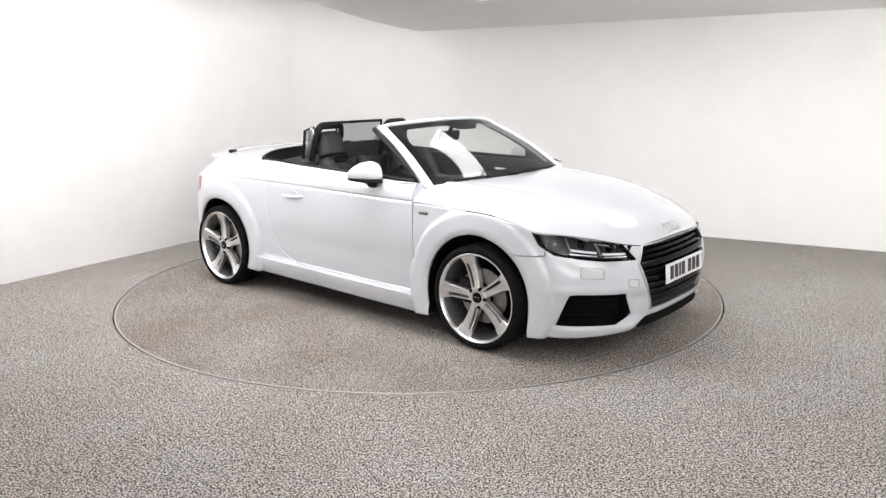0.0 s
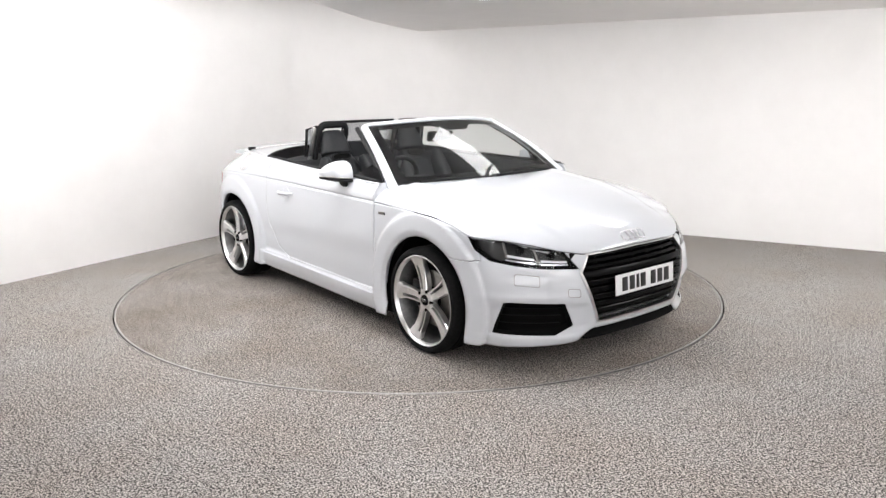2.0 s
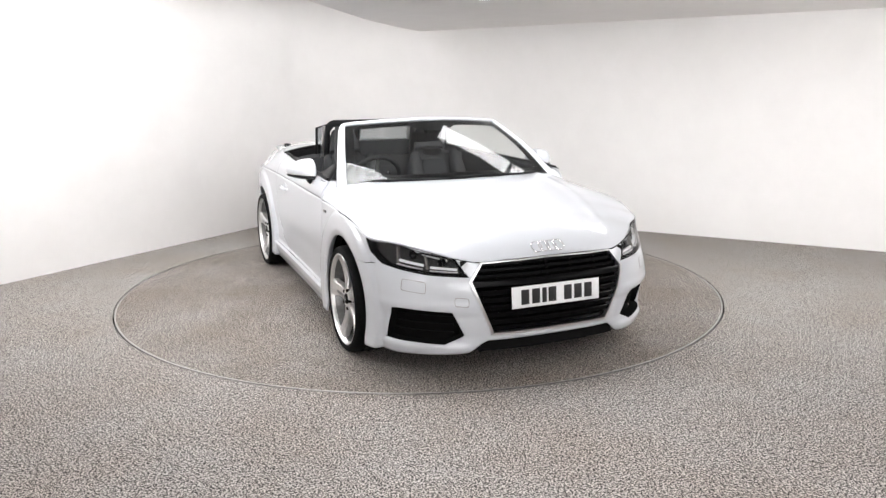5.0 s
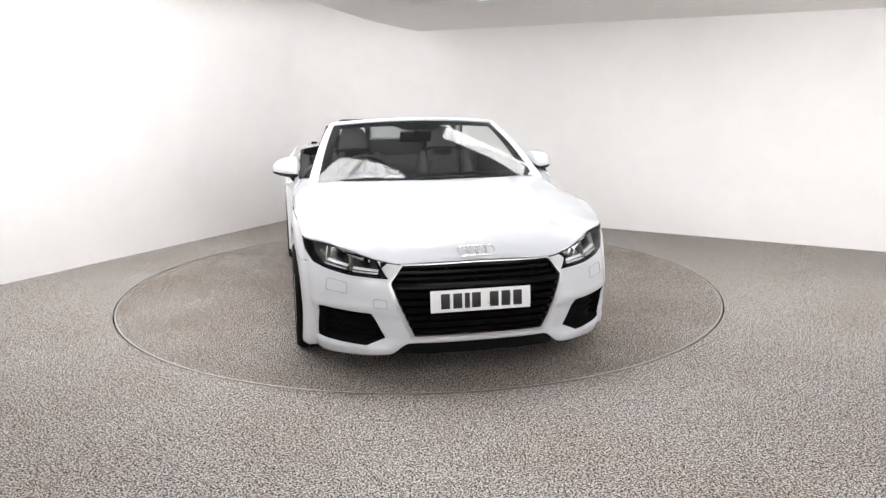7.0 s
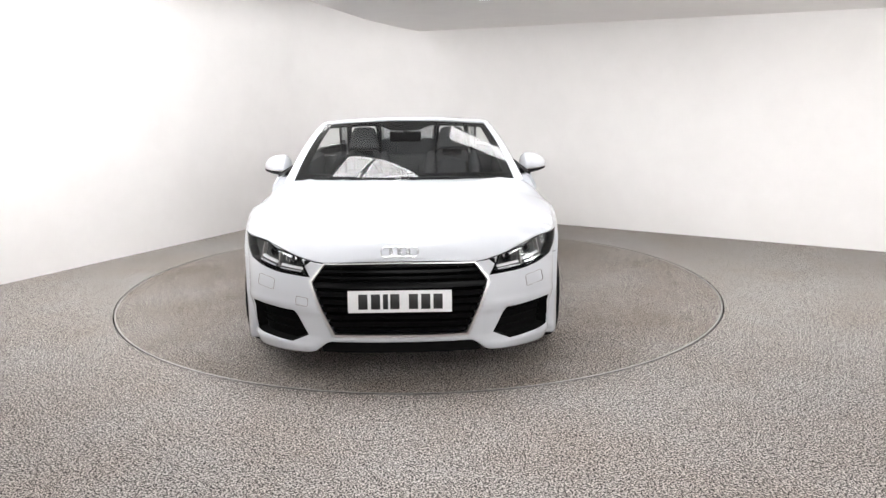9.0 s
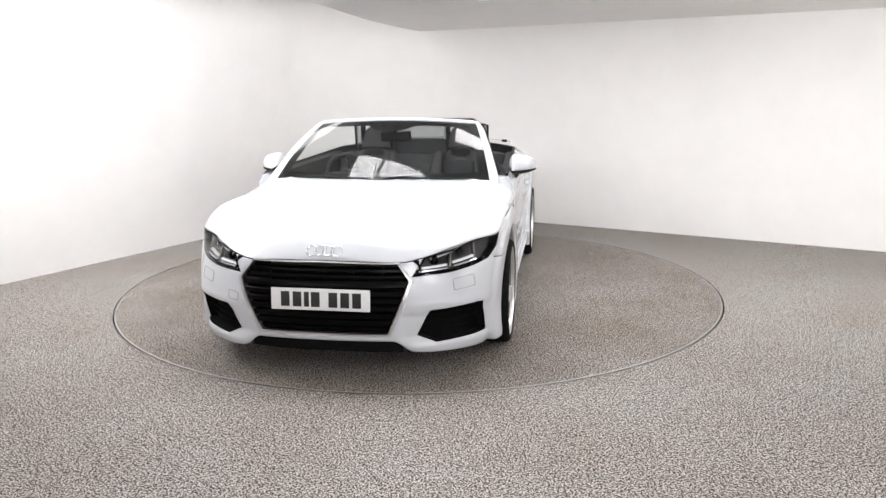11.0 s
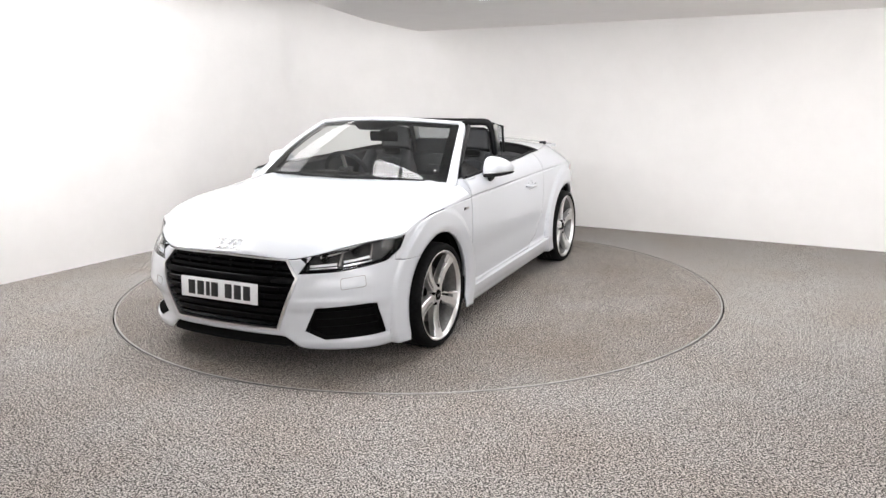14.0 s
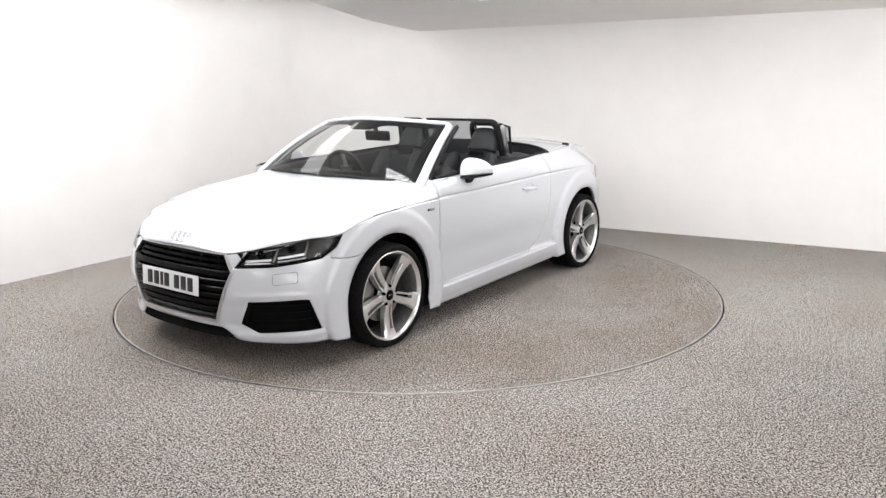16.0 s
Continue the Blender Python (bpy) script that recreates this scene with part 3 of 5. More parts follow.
def edge_pt(s, lift=0.0):
    return belt(s, ZT(s), lift)


HOOD_MID = curve_of([(0.815, 0.652), (0.783, 0.686), (0.72, 0.739), (0.62, 0.788), (0.48, 0.829), (0.30, 0.870), (0.10, 0.900), (-0.15, 0.921), (-0.42, 0.932), (-0.6, 0.935)])


def hood_z(x, y):
    """Height of the bonnet over (x, y)."""
    ss = np.linspace(0, s_x(-0.52), 300)
    e = edge_pt(ss)
    s = np.interp(-x, -e[:, 0], ss)
    yb, ze = float(np.interp(s, ss, e[:, 1])), float(ZT(s))
    w = min(1.0, abs(y) / max(yb, 1e-4))
    return ze + (float(HOOD_MID(x)) - ze) * (1 - w ** float(HOOD_POW(x)))


HOOD_POW = curve_of([(0.85, 2.2), (0.55, 2.4), (0.30, 3.0), (0.05, 3.8), (-0.20, 5.6), (-0.36, 8.4), (-0.44, 10.0), (-0.7, 10.5)])


COWL = lambda y: -0.338 - 0.118 * (y / 0.80) ** 2 - 0.20 * float(smooth(0.67, 0.76, abs(y)))          # rear edge of the bonnet, in plan
BASE = lambda y: (-0.358 - 0.088 * (y / 0.722) ** 2, 0.927 - 0.003 * (y / 0.722) ** 2)


def build_hood():
    ss = np.concatenate([np.linspace(0.0, s_y(0.5), 26), np.linspace(s_y(0.5), s_x(-0.487), 70)[1:]])
    e = edge_pt(ss)
    cols = np.linspace(1, 0, 34)
    rows = []
    for (x, y, z), s in zip(e, ss):
        zc = float(HOOD_MID(min(x, 0.815)))
        x = min(x, 0.87)
        row = []
        for c in cols:
            w = c ** 0.7
            zz = z + (zc - z) * (1 - w ** float(HOOD_POW(x))) if s > 0.02 else z
            # two faint raised lines that run to the nose
            ridge = 0.006 * math.exp(-((w * y - (0.42 + 0.16 * (0.8 - x))) / 0.03) ** 2) * float(smooth(0.76, 0.5, x))
            row.append((x, y * w, zz + ridge))
        rows.append(row)
    for x in np.linspace(-0.50, -0.64, 9):
        # behind the wings the bonnet tapers between the pillars
        rows.append([(x, 0.842 * c ** 0.7, 0.945 - (0.945 - 0.925) * (1 - (c ** 0.7) ** 6)) for c in cols])
    verts, faces = [], []
    for sg in (1, -1):
        base = len(verts)
        for r in rows:
            for v in r:
                verts.append((v[0], sg * v[1], v[2]))
        n = len(cols)
        for i in range(len(rows) - 1):
            for j in range(n - 1):
                f = [base + i * n + j, base + (i + 1) * n + j, base + (i + 1) * n + j + 1, base + i * n + j + 1]
                q = [verts[k] for k in f]
                if max(c[0] for c in q) > COWL(sum(c[1] for c in q) / 4):
                    faces.append(f if sg > 0 else f[::-1])
    mesh("bonnet", verts, faces, M_PAINT, car, "long white clamshell bonnet", thick=0.012)
    # black scuttle between bonnet and windscreen
    bm = bmesh.new()
    secs = []
    for y in np.linspace(-0.70, 0.70, 33):
        x = COWL(y)
        secs.append([(x + 0.03, y, hood_z(x, y) - 0.014), (x - 0.03, y, hood_z(x, y) - 0.022), (x - 0.10, y, hood_z(x, y) - 0.012), (x - 0.10, y, hood_z(x, y) - 0.06), (x + 0.03, y, hood_z(x, y) - 0.06)])
    part("scuttle", rings(bm, secs), M_TRIM, car)


# upper flanks and rear deck: rows across the car from the crease to the middle
WL_Y = curve_of([(-0.40, 0.845), (-0.50, 0.842), (-1.1, 0.820), (-1.57, 0.800), (-2.18, 0.755), (-2.6, 0.66), (-2.95, 0.52), (-3.2, 0.36), (-3.3, 0.30)])
WL_Z = curve_of([(-0.40, 0.938), (-0.50, 0.948), (-1.1, 0.966), (-1.57, 0.980), (-2.18, 1.008), (-2.55, 1.020), (-2.85, 1.000), (-3.05, 0.945), (-3.2, 0.875), (-3.3, 0.83)])
DECK = curve_of([(-2.0, 1.030), (-2.3, 1.040), (-2.6, 1.048), (-2.85, 1.035), (-3.0, 1.000), (-3.12, 0.94), (-3.22, 0.87), (-3.3, 0.83)])


def cockpit(x, y):
    """Negative inside the cockpit opening."""
    xr = -2.40 + 0.30 * (abs(y) / 0.76) ** 3.0
    return max(abs(y) - float(WL_Y(x)) + 0.0, xr - x)


def build_upper():
    ss = np.linspace(s_x(-0.492), LEN - 0.002, 170)
    e = edge_pt(ss)
    strip, deck = [], []
    for (x, y, z), s in zip(e, ss):
        x = max(x, -3.262)
        wy, wz = min(float(WL_Y(x)), y * 0.93), max(float(WL_Z(x)), z)
        t = np.linspace(0, 1, 11)
        bulge = 0.026
        strip.append([(x, mix(y, wy, a) + bulge * 0.9 * math.sin(math.pi * a) * 0.7, mix(z, wz, a) + bulge * 0.25 * math.sin(math.pi * a)) for a in t])
        dz = float(DECK(x))
        deck.append([(x, wy * (1 - a), wz + (dz - wz) * (1 - (1 - a) ** 2.4)) for a in np.linspace(0, 1, 30)])
    for sg, nm in BOTH:
        cut = next(i for i, r in enumerate(strip) if r[0][0] < -1.93)
        for name, rows in (("door_top", strip[:cut + 1]), ("rear_shoulder", strip[cut:])):
            verts, faces = [], []
            for r in rows:
                verts += [(v[0], sg * v[1], v[2]) for v in r]
            n = 11
            for i in range(len(rows) - 1):
                for j in range(n - 1):
                    f = [i * n + j, (i + 1) * n + j, (i + 1) * n + j + 1, i * n + j + 1]
                    faces.append(f if sg > 0 else f[::-1])
            mesh(name, verts, faces, M_PAINT, car, thick=0.012)
    verts, faces = [], []
    for sg in (1, -1):
        rows = [r for r in deck if r[0][0] < -1.936]
        base = len(verts)
        for r in rows:
            for v in r:
                x, y, z = v
                verts.append((x, sg * y, z))
        n = 30
        for i in range(len(rows) - 1):
            for j in range(n - 1):
                f = [base + i * n + j, base + (i + 1) * n + j, base + (i + 1) * n + j + 1, base + i * n + j + 1]
                q = [verts[k] for k in f]
                out = sum(cockpit(c[0], c[1]) > 0 for c in q)
                if out == 4 or sum(cockpit(c[0], c[1]) for c in q) > 0:
                    faces.append(f if sg > 0 else f[::-1])
    # draw the opening's edge vertices onto its curve
    for f in faces:
        for k in f:
            x, y, z = verts[k]
            if cockpit(x, y) < 0:
                xr = -2.40 + 0.30 * (abs(y) / 0.76) ** 3.0
                verts[k] = (xr, y, z)
    mesh("rear_deck", verts, faces, M_PAINT, car, "white rear deck behind the open cockpit", thick=0.014)
    # black seal round the opening
    path = [(x, float(WL_Y(x)) - 0.012, float(WL_Z(x)) + 0.002) for x in np.linspace(-0.52, -1.95, 20)]
    for sg, nm in BOTH:
        part("window_seal", tube([(x, sg * y, z) for x, y, z in path], 0.011, 8), M_TRIM, car)
    rim = []
    for y in np.linspace(-0.765, 0.765, 61):
        x = -2.40 + 0.30 * (abs(y) / 0.76) ** 3.0
        wy, wz = float(WL_Y(x)), float(WL_Z(x))
        a = 1 - abs(y) / wy
        rim.append((x + 0.004, y, wz + (float(DECK(x)) - wz) * (1 - (1 - max(a, 0)) ** 2.4) - 0.004))
    ends = [[(x, sg * (float(WL_Y(x)) - 0.008), float(WL_Z(x)) - 0.002) for x in (-1.95, -2.0, -2.05)] for sg in (-1, 1)]
    part("deck_seal", tube(ends[0] + rim + ends[1][::-1], 0.012, 8), M_TRIM, car)
    bm = bmesh.new()
    secs = [[(x, y, z), (x + 0.02, y * 0.99, z - 0.09), (x + 0.03, y * 0.98, z - 0.12)] for x, y, z in ends[0] + rim + ends[1][::-1]]
    part("opening_wall", rings(bm, secs, closed=False), M_TRIM, car)
    # spoiler lip
    bm = bmesh.new()
    secs = []
    for y in np.linspace(-0.68, 0.68, 41):
        x = -2.99 + 0.11 * (abs(y) / 0.68) ** 2.6
        z = 1.035 - 0.038 * (abs(y) / 0.66) ** 2
        secs.append([(x + 0.27, y, z + 0.012), (x + 0.12, y, z + 0.018), (x, y, z + 0.004), (x - 0.01, y, z - 0.008), (x + 0.01, y, z - 0.02), (x + 0.14, y, z - 0.018), (x + 0.26, y, z - 0.01)])
    part("rear_spoiler", rings(bm, secs), M_PAINT, car, "white pop-up rear spoiler")
    for sg in (1, -1):
        part("spoiler_hinge", boxed((0.05, 0.05, 0.05), pose(-2.66, sg * 0.63, 1.012), 0.006), M_TRIM, car)


# windscreen: a curved pane between its base and the header
HEAD = lambda y: (-0.843 - 0.150 * (y / 0.568) ** 2, 1.290 - 0.031 * (y / 0.568) ** 2)


def screen(a, t, sink=0.0):
    """a: -1 to 1 across, t: 0 at the base to 1 at the header."""
    yb, yh = 0.722 * a, 0.568 * a
    (xb, zb), (xh, zh) = BASE(yb), HEAD(yh)
    bow = 0.022 * math.sin(math.pi * t)
    return Vector((mix(xb, xh, t) + bow * 0.62 - 0.62 * sink, mix(yb, yh, t) * (1 + 0.012 * math.sin(math.pi * t)), mix(zb, zh, t) + bow * 0.78 - 0.78 * sink))


def build_screen():
    bm = bmesh.new()
    A, T = np.linspace(-1, 1, 41), np.linspace(0, 1, 25)
    verts = [screen(a, t) for t in T for a in A]
    faces = [[i * 41 + j, i * 41 + j + 1, (i + 1) * 41 + j + 1, (i + 1) * 41 + j] for i in range(24) for j in range(40)]
    pane = mesh("windscreen", verts, faces, M_GLASS, car, "clear raked windscreen with a black border")
    pane.visible_shadow = False
    # black printed border under the pane
    def band(f):
        bm = bmesh.new()
        rings(bm, f, closed=False)
        return bm
    t = np.linspace(0, 1, 25)
    frit = bmesh.new()
    for a0, a1 in ((-1.0, -0.915), (0.915, 1.0)):
        rings(frit, [[screen(a, k, 0.006) for a in (a0, (a0 + a1) / 2, a1)] for k in t], closed=False)
    a = np.linspace(-1, 1, 41)
    rings(frit, [[screen(k, q, 0.006) for q in (0.0, 0.05, 0.105 + 0.06 * max(0.0, abs(k) - 0.8))] for k in a], closed=False)
    rings(frit, [[screen(k, q, 0.006) for q in (0.905 - 0.10 * math.exp(-(k / 0.24) ** 6), 0.955, 1.0)] for k in a], closed=False)
    part("screen_border", frit, M_BLACK, pane)
    # white frame: pillars and header, one swept profile
    path = []
    for k in np.linspace(-0.07, 1, 21):
        path.append((-1.0, k))
    top = [(q, 1.0) for q in np.linspace(-0.96, 0.96, 41)]
    path += top + [(1.0, k) for k in np.linspace(1, -0.07, 21)]
    bm = bmesh.new()
    secs = []
    for aa, tt in path:
        p = screen(aa, tt)
        cen = screen(aa * 0.5, 0.45)
        if abs(aa) == 1.0 and tt < 0.93:
            out = Vector((-0.25, math.copysign(0.92, aa), 0.16)).normalized()
            back = Vector((-0.86, math.copysign(0.12, -aa) * 0, -0.42)).normalized()
            wid = 0.046 + 0.020 * (1 - tt) ** 2
            dep = 0.062
        else:
            c = float(smooth(0.90, 1.0, abs(aa)))
            out = Vector((-0.55, math.copysign(0.75 * c, aa), 0.55)).normalized()
            back = Vector((-0.92, 0, -0.40)).normalized()
            wid, dep = 0.036, 0.085
        up = Vector((0.25, 0, 0.5)) * 0.02
        secs.append([p - out * 0.004, p + up * 0.5 + out * wid * 0.45, p + out * wid - up * 0.2, p + out * wid + back * dep * 0.6, p + out * wid * 0.6 + back * dep, p + back * dep - out * 0.004])
    part("windscreen_frame", rings(bm, secs), M_PAINT, car, "white windscreen frame", sub=1, sharp=70)
    # black seal behind the pillars, with the quarter glass
    for sg, nm in BOTH:
        pts = []
        for k in np.linspace(0.05, 1.0, 12):
            p = screen(sg, k)
            pts.append(p + Vector((-0.085, sg * 0.035, -0.018)))
        part("pillar_seal", tube(pts, 0.016, 8), M_TRIM, car)
        bm = bmesh.new()
        a0, b0 = Vector((-0.475, sg * 0.838, 0.944)), Vector((-0.80, sg * 0.822, 0.958))
        c0 = screen(sg, 0.36) + Vector((-0.095, sg * 0.028, -0.02))
        inn = Vector((0, -sg * 0.012, 0))
        rings(bm, [[a0, b0, c0], [a0 + inn, b0 + inn, c0 + inn]])
        part("mirror_triangle", bm, M_BLACK, car)
    # wipers
    for y0, y1 in ((0.60, -0.02), (-0.05, -0.58)):
        pts = []
        for k in np.linspace(0, 1, 9):
            yy = mix(y0, y1, k)
            p = screen(yy / 0.722, 0.004 + 0.012 * k)
            pts.append(p + Vector((0.010, 0, 0.008)))
        wip = part("wiper", tube(pts, 0.007, 6), M_TRIM, car)
        pts2 = [Vector((COWL(y1) - 0.06, y1 - 0.02, pts[-1].z - 0.02)), (pts[4] + pts[-1]) / 2 + Vector((0.014, 0, 0.004)), pts[4] + Vector((0.005, 0, 0.005))]
        part("wiper_arm", tube(pts2, 0.009, 6), M_TRIM, wip)


def build_nose():
    # grille: dark backing, bright frame, gloss bars that follow the nose
    half = lambda z: float(np.interp(z, (0.264, 0.553, 0.643), (s_y(0.349), s_y(0.468), s_y(0.402))))
    gr = part("grille", boxed((0.02, 0.98, 0.40), pose(0.745, 0, 0.45), 0.004), M_SHELL, car, "black single-frame grille with horizontal bars")
    def sweep(z, h, depth, lift, s1, s0=None, seg=22):
        bm = bmesh.new()
        secs = []
        for s in np.linspace(-s1, s1, 2 * seg + 1):
            sg = 1 if s >= 0 else -1
            ring = []
            for dz, o in ((-h / 2, -0.010), (-h * 0.3, 0.001), (h * 0.36, 0.004), (h / 2, 0.000), (h * 0.46, -0.006), (h * 0.30, -depth), (-h / 2, -depth)):
                q = belt(abs(s), z + dz, lift + o)
                ring.append((q[0], sg * q[1], q[2]))
            secs.append(ring)
        return rings(bm, secs)
    for z, h in ((0.628, 0.022), (0.600, 0.022), (0.570, 0.022), (0.533, 0.040), (0.488, 0.034), (0.449, 0.034), (0.410, 0.034), (0.371, 0.034), (0.332, 0.034), (0.295, 0.030)):
        part("grille_bar", sweep(z, h, 0.04, -0.020 + (0.012 if h > 0.03 else 0), half(z) - 0.012), M_BLACK, gr)
    for y in (-0.30, -0.15, 0.0, 0.15, 0.30):
        part("grille_strut", boxed((0.02, 0.006, 0.09), pose(0.775 - 0.05 * abs(y), y, 0.59, 0, -14, 0), 0.001), M_TRIM, gr)
    fr = bmesh.new()
    outl = [(0.0, 0.648), (s_y(0.402), 0.641), (s_y(0.468), 0.553), (s_y(0.349), 0.264), (0.0, 0.264)]
    inn = [(0.0, 0.643), (s_y(0.402) - 0.007, 0.636), (s_y(0.468) - 0.015, 0.552), (s_y(0.349) - 0.010, 0.277), (0.0, 0.277)]
    def run(pts, n=26):
        out = []
        for a, b in zip(pts, pts[1:]):
            for k in np.linspace(0, 1, n, endpoint=False):
                out.append((mix(a[0], b[0], k), mix(a[1], b[1], k)))
        return out + [pts[-1]]
    for sg in (1, -1):
        secs = []
        for (s0, z0), (s1, z1) in zip(run(outl), run(inn)):
            row = []
            for s, z, o in ((s0, z0, -0.012), (s0, z0, 0.004), (s1, z1, 0.003), (s1, z1, -0.03)):
                q = belt(s, z, o)
                row.append((q[0], sg * q[1], q[2]))
            secs.append(row)
        rings(fr, secs, closed=False)
    part("grille_frame", fr, M_SILVER, gr, "thin silver grille frame")
    # number plate: plain bars stand for its characters
    pl = part("number_plate", boxed((0.006, 0.522, 0.112), pose(0.876, 0, 0.462, 0, -4, 0), 0.002), M_PLATE, car, "white number plate with black bars")
    for y in (0.185, 0.122, 0.072, 0.025, -0.068, -0.130, -0.192):
        w = 0.026 if abs(y - 0.072) < 0.01 else 0.046
        part("plate_bar", boxed((0.003, w, 0.077), pose(0.8795, -y, 0.462, 0, -4, 0), 0.001), M_INK, pl)
    # four interlocked rings on the bonnet's nose
    em = None
    for i in range(4):
        bm = bmesh.new()
        y = (i - 1.5) * 0.0435
        c = Vector((0.778, y, 0.6865))
        u_ = Vector((-0.785, 0, 0.62))
        pts = [c + Vector((0, 0.0300 * math.cos(k), 0)) + u_ * 0.029 * math.sin(k) for k in np.linspace(0, 2 * math.pi, 36, endpoint=False)]
        pts = [Vector((q.x, q.y, hood_z(q.x, q.y) + 0.0062 + 0.0012 * (i % 2))) for q in pts]
        bm = tube(pts, 0.0027, 8, closed=True)
        if em is None:
            em = part("emblem", bm, M_CHROME, car, "chrome emblem of four rings")
        else:
            part("emblem_ring", bm, M_CHROME, em)
    # lower lip
    bm = bmesh.new()
    secs = []
    for s in np.linspace(-s_y(0.42), s_y(0.42), 45):
        sg = 1 if s >= 0 else -1
        ring = []
        for z, o in ((0.236, -0.03), (0.236, -0.004), (0.212, -0.002), (0.186, 0.012), (0.178, 0.008), (0.178, -0.10), (0.2, -0.10)):
            q = belt(abs(s), 0.236, -0.016 + o)
            ring.append((q[0], sg * q[1], z))
        secs.append(ring)
    part("front_lip", rings(bm, secs), M_SHELL, car, "black lower front lip")
    for sg, nm in BOTH:
        fog = lay("side_intake", inside(domain(s_y(0.42), s_x(0.42), 0.02, 30), FOG, -0.01), M_SHELL, car, (sg,), -0.062, 0.008, "black side air intake")
        poly = FOG
        bm = bmesh.new()
        loop = run(poly + poly[:1], 10)
        secs = []
        cs, cz = sum(p[0] for p in poly) / 6, sum(p[1] for p in poly) / 6
        for s, z in loop:
            row = []
            for f, o in ((1.0, -0.002), (0.95, -0.055)):
                q = belt(cs + (s - cs) * f, cz + (z - cz) * f, o)
                row.append((q[0], sg * q[1], q[2]))
            secs.append(row)
        part("intake_wall", rings(bm, secs, closed=False), M_SHELL, fog)
        for z in (0.265, 0.31, 0.352):
            bm = bmesh.new()
            secs = []
            for s in np.linspace(s_y(0.545), s_x(0.53), 14):
                ring = []
                for dz, o in ((-0.005, 0), (0.005, 0), (0.005, -0.02), (-0.005, -0.02)):
                    q = belt(s, z + dz + 0.012 * (s - s_y(0.6)), -0.045 + o)
                    ring.append((q[0], sg * q[1], q[2]))
                secs.append(ring)
            part("intake_slat", rings(bm, secs), M_SHELL, fog)
        # outlines of the washer flap and the tow-eye cover
        for nm2, s0, s1, z0, z1 in (("washer_flap", s_y(0.665), s_y(0.765), 0.488, 0.545), ("tow_eye_cover", s_y(0.47), s_y(0.535), 0.425, 0.468)):
            if nm2 == "tow_eye_cover" and sg > 0:
                continue
            loop = []
            cr = 0.012
            for cx, cz2, k0 in ((s1 - cr, z1 - cr, 0), (s0 + cr, z1 - cr, 90), (s0 + cr, z0 + cr, 180), (s1 - cr, z0 + cr, 270)):
                for k in np.linspace(k0, k0 + 90, 5):
                    loop.append((cx + cr * math.cos(math.radians(k)), cz2 + cr * math.sin(math.radians(k))))
            pts = []
            for s, z in loop:
                q = belt(s, z + 0.08 * (s - s0), 0.0008)
                pts.append((q[0], sg * q[1], q[2]))
            part(nm2, tube(pts, 0.0016, 5, closed=True), M_DISC, car)


